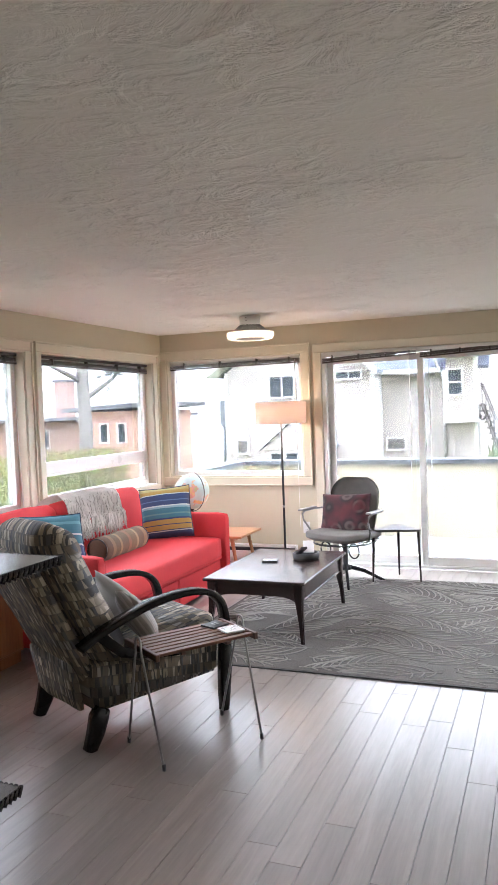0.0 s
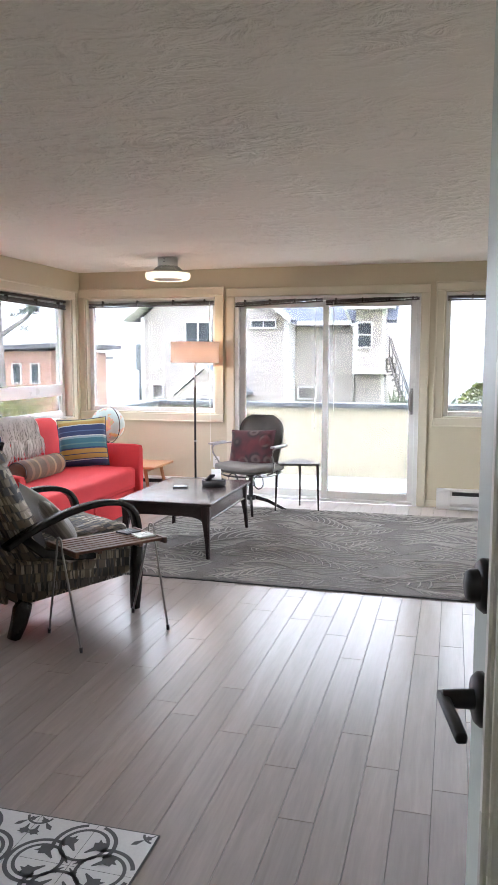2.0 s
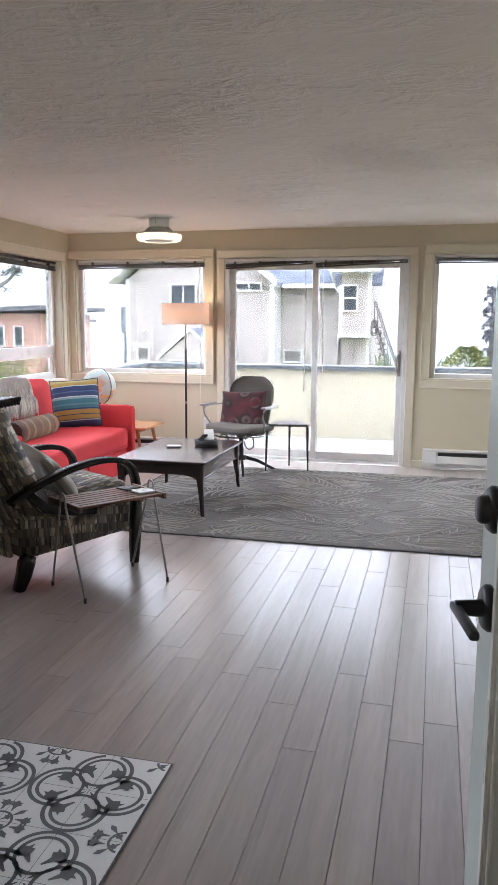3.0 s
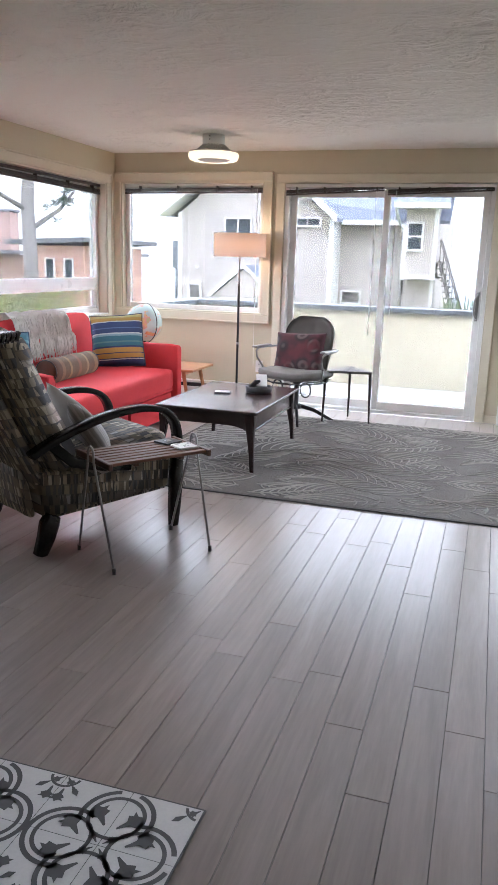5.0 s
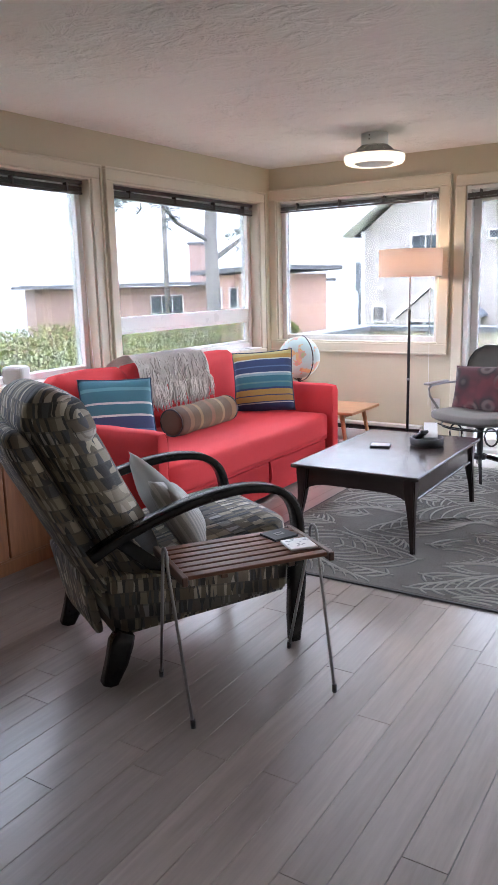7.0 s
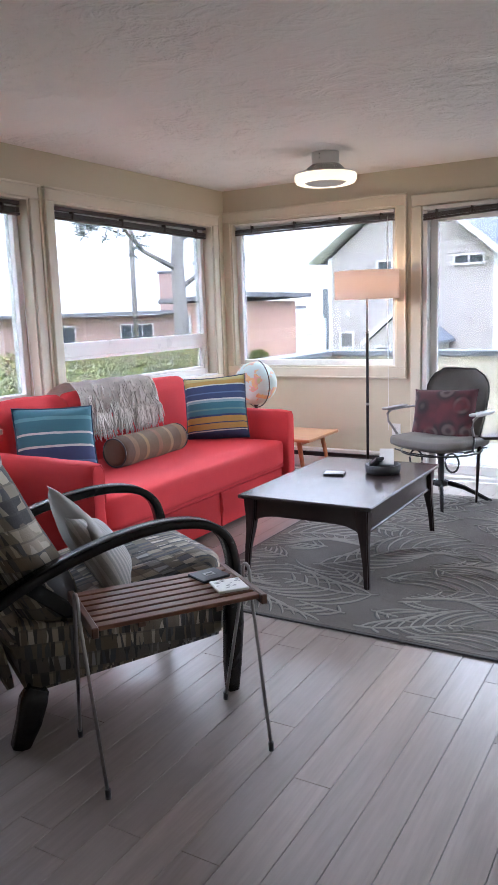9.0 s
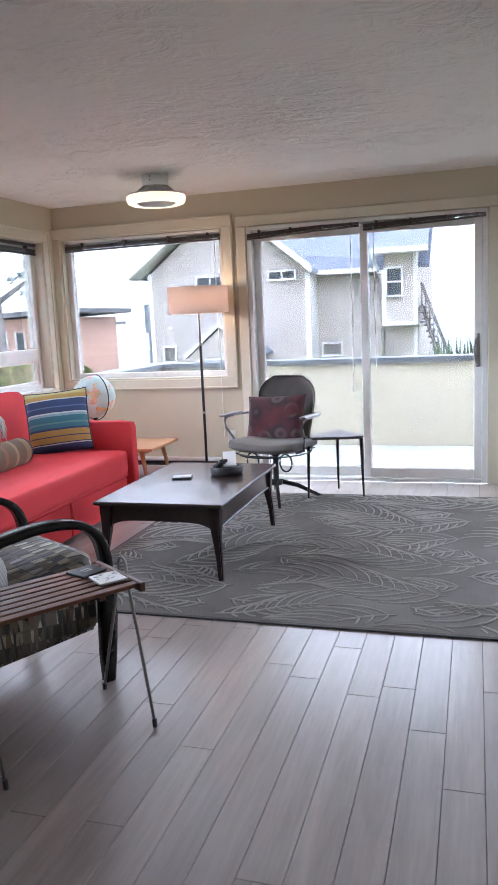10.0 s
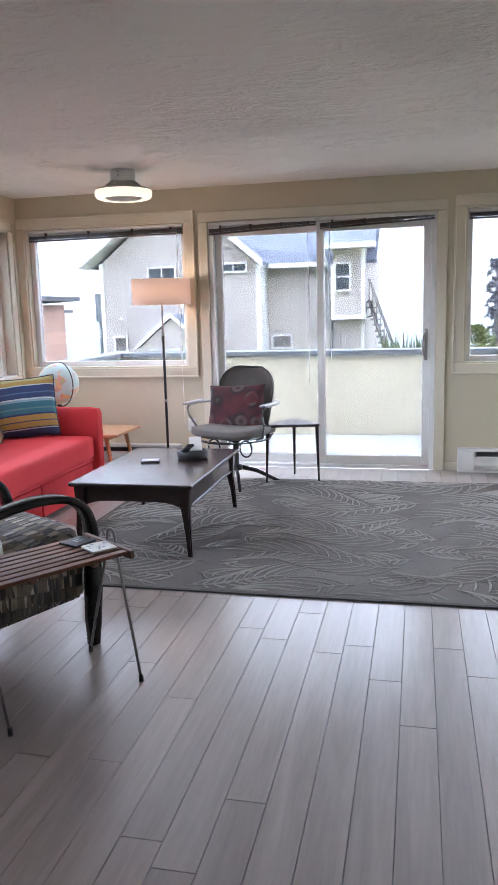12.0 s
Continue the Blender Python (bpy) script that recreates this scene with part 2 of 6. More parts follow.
def thing(name, m, label, category, group=""):
    ob = new(name)
    ob.empty_display_size = 0.1
    ob.matrix_basis = m
    return tagged(ob, label, category, group)


def structure(name, bm, mat, label="", category=""):
    return tagged(part(name, bm, mat), label, category, "", "structure")

# ---- the room ----
WX, EX, NY, SY, TOP = -3.54, 2.60, 8.05, 0.50, 2.40
THICK = 0.18


def wall_with_holes(axis, face, outward, a0, a1, holes, z1=TOP, thick=THICK):
    """A wall along x or y with rectangular holes (a0, a1, z0, z1) right through it."""
    bm = bmesh.new()
    cuts = sorted({a0, a1, *[h[0] for h in holes], *[h[1] for h in holes]})
    f0, f1 = sorted((face, face + outward * thick))
    for p, q in zip(cuts, cuts[1:]):
        spans, z = [], 0.0
        for h in sorted((h for h in holes if h[0] <= p and h[1] >= q), key=lambda h: h[2]):
            spans.append((z, h[2]))
            z = h[3]
        spans.append((z, z1))
        for lo, hi in spans:
            if hi - lo > 1e-4:
                box(bm, *((p, q, f0, f1) if axis == "x" else (f0, f1, p, q)), lo, hi)
    bmesh.ops.remove_doubles(bm, verts=bm.verts[:], dist=1e-5)
    return bm


HOLE_C, HOLE_D, HOLE_R = (-3.47, -1.965, 0.885, 2.13), (-1.76, 0.135, 0.0, 2.11), (0.36, 2.40, 0.895, 2.13)
HOLE_L1, HOLE_L2 = (5.965, 7.855, 0.83, 2.10), (3.90, 5.755, 0.83, 2.10)
structure("wall_north", wall_with_holes("x", NY, 1, WX - THICK, EX + THICK, [HOLE_C, HOLE_D, HOLE_R]), WALL, "beige painted plaster wall with windows and patio door", "wall")
structure("wall_west", wall_with_holes("y", WX, -1, SY, NY, [HOLE_L1, HOLE_L2]), WALL, "beige painted plaster wall with two deep windows", "wall")
structure("wall_east", wall_with_holes("y", EX, 1, SY, NY, []), WALL, "plain beige painted plaster wall", "wall")
structure("wall_south", wall_with_holes("x", SY, -1, WX - THICK, EX + THICK, [(-0.24, 0.71, 0.0, 2.06)], TOP, 0.12), WALL, "beige painted wall with the entrance doorway", "wall")
structure("ceiling", solid(WX - THICK, EX + THICK, SY - 0.12, NY + THICK, TOP, TOP + 0.2), CEIL, "off-white hand-trowelled textured plaster ceiling", "ceiling")


def frame_bm(axis, face, proud, a0, a1, z0, z1, width, sides="lrtb", bevel=0.006):
    """Flat casing boards round an opening; face is the wall, proud the signed depth towards the room."""
    bm = bmesh.new()
    f0, f1 = sorted((face, face + proud))

    def board(p, q, lo, hi):
        box(bm, *((p, q, f0, f1) if axis == "x" else (f0, f1, p, q)), lo, hi, bevel, 1)

    if "t" in sides:
        board(a0 - width, a1 + width, z1, z1 + width)
    if "b" in sides:
        board(a0 - width, a1 + width, z0 - width, z0)
    if "l" in sides:
        board(a0 - width, a0, z0, z1)
    if "r" in sides:
        board(a1, a1 + width, z0, z1)
    return bm


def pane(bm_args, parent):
    g = part("pane", solid(*bm_args), DIMPANE, parent)
    # shadowless, so the tint darkens only what is seen through it
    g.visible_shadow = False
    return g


def window(name, axis, face, out, hole, rows, cols, label, sill=True):
    """A vinyl window deep in its hole: casing, reveal liner, frame, bars and panes. rows: heights of cross bars; cols: (z0, z1, at) of uprights."""
    a0, a1, z0, z1 = hole
    w = tagged(new(name), label, "window", "", "structure")
    part("casing", frame_bm(axis, face, -out * 0.018, a0, a1, z0, z1, 0.085), TRIM, w)
    part("back_band", frame_bm(axis, face, -out * 0.03, a0 - 0.072, a1 + 0.072, z0 - 0.072, z1 + 0.072, 0.016, bevel=0.004), TRIM, w)
    d = 0.115 if axis == "y" else 0.10

    def put(name, p, q, n0, n1, lo, hi, mat, bevel=0.004):
        f0, f1 = sorted((face + out * n0, face + out * n1))
        return part(name, solid(*((p, q, f0, f1) if axis == "x" else (f0, f1, p, q)), lo, hi, bevel, 1), mat, w)

    t = 0.012
    put("reveal", a0, a0 + t, -0.003, d, z0 + t, z1 - t, TRIM, 0.0), put("reveal", a1 - t, a1, -0.003, d, z0 + t, z1 - t, TRIM, 0.0)
    put("reveal", a0, a1, -0.003, d, z1 - t, z1, TRIM, 0.0)
    put("window_sill", a0, a1, -0.012, d, z0, z0 + t, TRIM if axis == "x" else VINYL, 0.003)
    b0, b1, c0, c1, fw = a0 + t, a1 - t, z0 + t, z1 - t, 0.045
    n0, n1 = d - 0.03, d + 0.05
    put("window_frame", b0, b0 + fw, n0, n1, c0, c1, VINYL), put("window_frame", b1 - fw, b1, n0, n1, c0, c1, VINYL)
    put("window_frame", b0 + fw, b1 - fw, n0, n1, c0, c0 + fw, VINYL), put("window_frame", b0 + fw, b1 - fw, n0, n1, c1 - fw, c1, VINYL)
    levels = [c0 + fw]
    for lo, hi in rows:
        put("transom", b0 + fw, b1 - fw, n0 + 0.004, n1, lo, hi, VINYL)
        levels += [lo, hi]
    levels.append(c1 - fw)
    for lo, hi in zip(levels[::2], levels[1::2]):
        cut = [b0 + fw] + [c for q in cols if lo <= q[0] < hi for c in q[1:]] + [b1 - fw]
        for p, q in zip(cut[1:-1:2], cut[2:-1:2]):
            put("mullion", p, q, n0 + 0.004, n1, lo, hi, VINYL)
        for p, q in zip(cut[::2], cut[1::2]):
            g0, g1 = sorted((face + out * (d + 0.008), face + out * (d + 0.014)))
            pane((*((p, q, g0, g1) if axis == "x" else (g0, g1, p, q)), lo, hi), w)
            if cols and lo < 1.0:
                put("sash", p, p + 0.022, n0 + 0.012, n1 - 0.02, lo, hi, VINYL), put("sash", q - 0.022, q, n0 + 0.012, n1 - 0.02, lo, hi, VINYL)
                put("sash", p + 0.022, q - 0.022, n0 + 0.012, n1 - 0.02, lo, lo + 0.022, VINYL), put("sash", p + 0.022, q - 0.022, n0 + 0.012, n1 - 0.02, hi - 0.022, hi, VINYL)
    return w


window("window_1", "y", WX, -1, HOLE_L1, [(1.09, 1.19)], [(0.8, 6.86, 6.90)], "white vinyl window over low sliders, beige casing")
window("window_2", "y", WX, -1, HOLE_L2, [], [], "white vinyl picture window deep in a beige reveal")
window("window_3", "x", NY, 1, HOLE_C, [], [], "white vinyl picture window with beige casing")
window("window_4", "x", NY, 1, HOLE_R, [], [], "white vinyl picture window beside the patio door")

# sliding patio door
pd = tagged(new("door_1"), "white vinyl sliding glass patio door, closed", "door", "", "structure")
part("casing", frame_bm("x", NY, -0.018, HOLE_D[0], HOLE_D[1], 0.0, HOLE_D[3], 0.085, "lrt"), TRIM, pd)
for a in ((HOLE_D[0], HOLE_D[0] + 0.04, 0, HOLE_D[3]), (HOLE_D[1] - 0.04, HOLE_D[1], 0, HOLE_D[3]), (HOLE_D[0] + 0.04, HOLE_D[1] - 0.04, HOLE_D[3] - 0.05, HOLE_D[3])):
    part("door_frame", solid(a[0], a[1], NY - 0.002, NY + 0.13, a[2], a[3], 0.004, 1), VINYL, pd)
part("threshold", solid(HOLE_D[0] + 0.04, HOLE_D[1] - 0.04, NY - 0.002, NY + 0.14, 0.0, 0.035, 0.006, 1), VINYL, pd)
for x0, x1, y in ((-1.72, -0.775, NY + 0.075), (-0.835, 0.095, NY + 0.022)):
    leaf = part("sash", solid(x0, x0 + 0.06, y, y + 0.045, 0.036, 2.055, 0.005, 1), VINYL, pd)
    part("stile", solid(x1 - 0.06, x1, y, y + 0.045, 0.036, 2.055, 0.005, 1), VINYL, leaf)
    part("rail", solid(x0 + 0.06, x1 - 0.06, y, y + 0.045, 0.036, 0.11, 0.005, 1), VINYL, leaf)
    part("rail", solid(x0 + 0.06, x1 - 0.06, y, y + 0.045, 1.995, 2.055, 0.005, 1), VINYL, leaf)
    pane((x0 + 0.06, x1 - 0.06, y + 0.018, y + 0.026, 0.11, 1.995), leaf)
hb = bmesh.new()
tube(hb, [(0.062, NY + 0.02, 0.94), (0.062, NY - 0.012, 0.95), (0.045, NY - 0.03, 0.98), (0.034, NY - 0.035, 1.05), (0.045, NY - 0.03, 1.12), (0.062, NY - 0.012, 1.15), (0.062, NY + 0.02, 1.16)], 0.009, 8)
box(hb, 0.05, 0.076, NY + 0.016, NY + 0.022, 0.92, 1.18, 0.003, 1)
part("pull_handle", hb, METAL, pd, "polished curved pull handle")

# skirting
bb = bmesh.new()
for x0, x1 in ((WX, HOLE_D[0] - 0.085), (HOLE_D[1] + 0.085, EX)):
    box(bb, x0, x1, NY - 0.012, NY, 0.0, 0.07, 0.004, 1)
box(bb, WX, WX + 0.012, SY, NY - 0.012, 0.0, 0.07, 0.004, 1)
structure("baseboard", bb, TRIM, "beige painted skirting board", "baseboard")


# ---- blinds drawn up under each head ----
def blind(axis, face, out, a0, a1, z, depth, drop0, drop1, label):
    """Raised slat blind: headrail, gathered slats, bottom rail, ladder tapes. drop0 and drop1: how far each end hangs."""
    ob = thing("window_blind", Matrix(), label, "blind", "blinds drawn up under the window heads")
    n = 7

    def bar(name, p0, p1, zz0, zz1, th, wd, mat):
        bm = bmesh.new()
        box(bm, 0, 1, -wd / 2, wd / 2, -th / 2, th / 2)
        for v in bm.verts:
            t = v.co.x
            q, zz = p0 + (p1 - p0) * t, zz0 + (zz1 - zz0) * t + v.co.z
            f = face + out * depth + v.co.y
            v.co = (q, f, zz) if axis == "x" else (f, q, zz)
        return part(name, bm, mat, ob)

    bar("headrail", a0 + 0.01, a1 - 0.01, z - 0.015, z - 0.015, 0.022, 0.03, VINYL if axis == "x" else BRONZE)
    for i in range(n):
        k = (i + 1) / n
        bar("slat", a0 + 0.012, a1 - 0.012, z - 0.03 - drop0 + 0.0045 * (n - i), z - 0.03 - drop1 + 0.0045 * (n - i), 0.0025, 0.026, BRONZE)
    bar("bottom_rail", a0 + 0.012, a1 - 0.012, z - 0.038 - drop0, z - 0.038 - drop1, 0.014, 0.028, BRONZE)
    for k in (0.12, 0.4, 0.68, 0.92):
        q = a0 + (a1 - a0) * k
        d = drop0 + (drop1 - drop0) * k
        bar("ladder_tape", q - 0.006, q + 0.006, z - 0.03 - d / 2, z - 0.03 - d / 2, d + 0.012, 0.034, BRONZE)
    return ob


blind("x", NY, 1, -3.45, -1.985, 2.118, 0.035, 0.055, 0.045, "dark bronze slat blind drawn up crookedly under the window head")
blind("x", NY, -1, -1.755, -0.82, 2.10, 0.022, 0.055, 0.015, "dark bronze slat blind drawn up askew over the patio door")
blind("x", NY, -1, -0.81, 0.13, 2.10, 0.022, 0.05, 0.012, "dark bronze slat blind drawn up askew over the patio door")
blind("x", NY, 1, 0.375, 2.385, 2.118, 0.035, 0.04, 0.04, "dark bronze slat blind drawn up under the window head")
blind("y", WX, -1, 5.98, 7.84, 2.088, 0.06, 0.04, 0.055, "dark bronze slat blind drawn up under the window head")
blind("y", WX, -1, 3.915, 5.74, 2.088, 0.06, 0.045, 0.045, "dark bronze slat blind drawn up under the window head")


def cord(points, label):
    return tagged(part("blind_cord", tube(bmesh.new(), points, 0.0022, 5), PAPER), label, "cord", "blind cords")


cord([(-2.03, NY - 0.022, 2.06), (-2.028, NY - 0.026, 1.3), (-2.02, NY - 0.03, 0.42), (-2.02, NY - 0.03, 0.38)], "thin white blind cord hanging beside the window")
cord([(-0.90, NY - 0.04, 2.04), (-0.895, NY - 0.04, 1.4), (-0.90, NY - 0.04, 0.75)], "thin white blind cord hanging over the glass door")
cord([(-0.72, NY - 0.04, 2.04), (-0.715, NY - 0.04, 1.4), (-0.71, NY - 0.04, 0.95)], "thin white blind wand hanging over the glass door")
cord([(WX - 0.055, 5.70, 2.04), (WX - 0.05, 5.715, 1.3), (WX - 0.045, 5.73, 0.86)], "thin white blind cord hanging in the window reveal")


# ---- electric heaters and outlet on the north wall ----
def heater(x0, x1, label):
    h = thing("baseboard_heater", pose(0, NY - 0.012, 0), label, "heater", "electric baseboard heaters")
    part("back_panel", solid(x0, x1, -0.014, -0.001, 0.0, 0.20, 0.002, 1), WHITEPL, h)
    part("front_cover", solid(x0, x1, -0.068, -0.058, 0.055, 0.135, 0.004, 1), WHITEPL, h)
    top = bmesh.new()
    box(top, x0, x1, -0.07, -0.0145, 0.175, 0.20, 0.006, 2)
    part("top_cover", top, WHITEPL, h)
    part("bottom_lip", solid(x0, x1, -0.066, -0.0145, 0.0, 0.018, 0.003, 1), WHITEPL, h)
    part("fins", solid(x0 + 0.15, x1 - 0.02, -0.055, -0.016, 0.06, 0.168), BLACKPL, h, "dark heating fins in the slot")
    for a, b in ((x0, x0 + 0.13), (x1 - 0.012, x1)):
        part("end_cap", solid(a - 0.001, b, -0.07, -0.0145, 0.0185, 0.1745, 0.004, 1), WHITEPL, h)
    return h


heater(0.33, 1.75, "white electric baseboard heater along the wall foot")
heater(-3.2, -2.06, "white electric baseboard heater behind the end table")
o = thing("wall_outlet", pose(-1.965, NY, 0.375), "white duplex electric outlet on the beige wall", "outlet")
part("cover_plate", solid(-0.036, 0.036, -0.006, -0.0005, -0.058, 0.058, 0.003, 1), WHITEPL, o)
for z in (0.022, -0.022):
    s = part("socket", solid(-0.016, 0.016, -0.0085, -0.0062, z - 0.014, z + 0.014, 0.002, 1), WHITEPL, o)
    for x in (-0.006, 0.006):
        part("slot", solid(x - 0.001, x + 0.001, -0.0095, -0.0087, z - 0.005, z + 0.005), BLACKPL, s)


# ---- the entrance door, standing open ----
def entrance_door(m):
    w, t, h = 0.88, 0.044, 2.03
    d = tagged(new("door_2"), "pale green entrance door with reeded glass, standing open", "door", "", "structure")
    d.matrix_basis = m
    st = 0.115
    part("lock_stile", solid(0, st, 0, t, 0.01, h, 0.002, 1), DOORP, d)
    part("hinge_stile", solid(w - st, w, 0, t, 0.01, h, 0.002, 1), DOORP, d)
    part("top_rail", solid(st, w - st, 0, t, h - st, h, 0.002, 1), DOORP, d)
    part("bottom_rail", solid(st, w - st, 0, t, 0.01, 0.24, 0.002, 1), DOORP, d)
    for y0, y1 in ((-0.012, 0.012), (t - 0.012, t + 0.012)):
        bm = bmesh.new()
        for k, (a, b) in enumerate(((0.0, 0.014), (0.014, 0.03), (0.03, 0.042))):
            dy = (0.002, 0.006, 0.0)[k]
            lo, hi = (y0 - dy, y1) if y0 < 0 else (y0, y1 + dy)
            box(bm, st + a, st + b, lo, hi, 0.24 + a, h - st - a, 0.003, 1), box(bm, w - st - b, w - st - a, lo, hi, 0.24 + a, h - st - a, 0.003, 1)
            box(bm, st + b, w - st - b, lo, hi, 0.24 + a, 0.24 + b, 0.003, 1), box(bm, st + b, w - st - b, lo, hi, h - st - b, h - st - a, 0.003, 1)
        part("glazing_bead", bm, VINYL, d)
    part("spacer", frame_bm("x", 0.018, 0.008, st + 0.056, w - st - 0.056, 0.296, h - st - 0.056, 0.014, bevel=0.0), BLACKPL, d, "black glazing gasket")
    g = bmesh.new()
    n = 120
    x0, x1 = st + 0.042, w - st - 0.042
    prev = None
    for i in range(n * 2 + 1):
        x = x0 + (x1 - x0) * i / (2 * n)
        y = 0.020 - 0.0016 * abs(math.sin(math.pi * i / 4))
        cur = [g.verts.new((x, y, 0.282)), g.verts.new((x, y, h - st - 0.042)), g.verts.new((x, 0.025, h - st - 0.042)), g.verts.new((x, 0.025, 0.282))]
        if prev:
            for a in range(4):
                g.faces.new((prev[a], prev[(a + 1) % 4], cur[(a + 1) % 4], cur[a]))
        else:
            g.faces.new(cur)
        prev = cur
    g.faces.new(prev[::-1])
    part("reeded_pane", g, DOORGLASS, d, "vertical reeded glass").visible_shadow = False
    for side, y, s in ((0, 0, -1), (1, t, 1)):
        for z, kind in ((1.04, "lever_handle"), (1.185, "deadbolt")):
            bm = bmesh.new()
            lathe(bm, [(0, 0), (0.034, 0), (0.034, 0.006), (0.029, 0.012), (0.0, 0.013)], 24)
            if kind == "deadbolt":
                lathe(bm, [(0.021, 0.011), (0.02, 0.022), (0.017, 0.026), (0, 0.027)], 20)
            else:
                lathe(bm, [(0.013, 0.01), (0.011, 0.05), (0.0, 0.052)], 16)
                box(bm, -0.014, 0.105, -0.0065, 0.0065, 0.042, 0.056, 0.004, 2)
            turn = Matrix.Translation((0.062, y, z)) @ Matrix.Rotation(radians(90 if s < 0 else -90), 4, "X")
            bm.transform(turn)
            part(kind, smooth(bm), BLACKMETAL, d, "black metal")
    for z in (0.25, 1.05, 1.85):
        part("hinge", tube(bmesh.new(), [(w + 0.004, -0.006, z - 0.05), (w + 0.004, -0.006, z + 0.05)], 0.007, 10), BLACKMETAL, d)
    return d


DOOR = Matrix(((0.20, 0.9798, 0, 0), (-0.9798, 0.20, 0, 0), (0, 0, 1, 0), (0, 0, 0, 1)))
entrance_door(Matrix.Translation((0.494, 1.385, 0)) @ DOOR)
jamb = bmesh.new()
for x0, x1, z0, z1 in ((-0.24, -0.215, 0, 2.06), (0.685, 0.71, 0, 2.06), (-0.215, 0.685, 2.04, 2.06)):
    box(jamb, x0, x1, SY - 0.122, SY + 0.002, z0, z1)
structure("door_frame", jamb, TRIM, "beige painted entrance door frame", "door frame")
structure("floor", solid(WX - 0.02, EX + 0.02, SY - 0.14, NY + 0.02, -0.25, -0.012), BLACKGAP, "grey wood-look plank floor running to the patio door", "floor")
FLOOR = bpy.data.objects["floor"]

# ---- cloths ----
def make_chair_cloth(name, side, flat=False):
    """Rows of tall tapering brush marks in beige, olive, slate and charcoal."""
    m, n, l, p = material(name)
    c = n.new("ShaderNodeTexCoord")
    sep = n.new("ShaderNodeSeparateXYZ")
    l.new(c.outputs["Object"], sep.inputs[0])
    across = maths(n, l, "ADD", sep.outputs[1], 0.37) if side else maths(n, l, "MULTIPLY_ADD", sep.outputs[1], 0.0 if flat else 0.9, sep.outputs[0])
    up = maths(n, l, "MULTIPLY_ADD", sep.outputs[1], 0.12 if side else 1.0 if flat else 0.45, sep.outputs[2])
    row = maths(n, l, "FLOOR", maths(n, l, "MULTIPLY", up, 20.0))
    fr = maths(n, l, "FRACT", maths(n, l, "MULTIPLY", up, 20.0))
    comb = n.new("ShaderNodeCombineXYZ")
    wob = noise_of(n, l, c.outputs["Object"], 22, 2)
    l.new(maths(n, l, "MULTIPLY_ADD", wob, 0.5, maths(n, l, "MULTIPLY", across, 72.0)), comb.inputs[0])
    l.new(maths(n, l, "MULTIPLY_ADD", fr, 0.35, maths(n, l, "MULTIPLY", row, 3.7)), comb.inputs[1])
    vor = n.new("ShaderNodeTexVoronoi")
    vor.inputs["Scale"].default_value = 1.0
    l.new(comb.outputs[0], vor.inputs["Vector"])
    s2 = n.new("ShaderNodeSeparateColor")
    l.new(vor.outputs["Color"], s2.inputs[0])
    mark = ramp(n, l, s2.outputs[0], [(0.0, (0.13, 0.105, 0.075)), (0.22, (0.30, 0.26, 0.205)), (0.38, (0.06, 0.064, 0.075)), (0.5, (0.14, 0.12, 0.088)), (0.70, (0.46, 0.41, 0.345)), (0.80, (0.02, 0.02, 0.023))], True)
    rowtone = n.new("ShaderNodeTexWhiteNoise")
    rowtone.noise_dimensions = "1D"
    l.new(row, rowtone.inputs["W"])
    tone = ramp(n, l, rowtone.outputs["Value"], [(0.0, (0.62, 0.66, 0.75)), (0.35, (1.0, 0.96, 0.85)), (0.7, (0.8, 0.78, 0.7)), (1.0, (1.1, 1.05, 1.0))])
    col = mixed(n, l, 1.0, mark, tone, "MULTIPLY")
    edge = maths(n, l, "GREATER_THAN", fr, 0.86)
    col = mixed(n, l, maths(n, l, "MULTIPLY", edge, 0.45), col, (0.05, 0.045, 0.04))
    weave = noise_of(n, l, c.outputs["Object"], 350, 2)
    l.new(mixed(n, l, 0.2, col, mixed(n, l, weave, (0.01, 0.01, 0.01), (0.24, 0.215, 0.185))), p.inputs["Base Color"])
    p.inputs["Roughness"].default_value = 0.9
    bumped(n, l, p, weave, 0.4, 0.003)
    return m


def make_stripes(name, stops, axis=2, span=0.5, rough=0.85):
    """Woven stripes along one axis of the object, with slubs."""
    m, n, l, p = material(name)
    c = n.new("ShaderNodeTexCoord")
    sep = n.new("ShaderNodeSeparateXYZ")
    l.new(c.outputs["Object"], sep.inputs[0])
    wob = noise_of(n, l, c.outputs["Object"], 8, 2)
    f = maths(n, l, "ADD", maths(n, l, "MULTIPLY_ADD", sep.outputs[axis], 1 / span, 0.5), maths(n, l, "MULTIPLY_ADD", wob, 0.02, -0.01))
    col = ramp(n, l, f, stops, True)
    weave = noise_of(n, l, c.outputs["Object"], 260, 2)
    l.new(mixed(n, l, 0.45, col, mixed(n, l, weave, (0.3, 0.3, 0.3), (1.3, 1.3, 1.3)), "MULTIPLY"), p.inputs["Base Color"])
    p.inputs["Roughness"].default_value = rough
    bumped(n, l, p, weave, 0.4, 0.003)
    return m


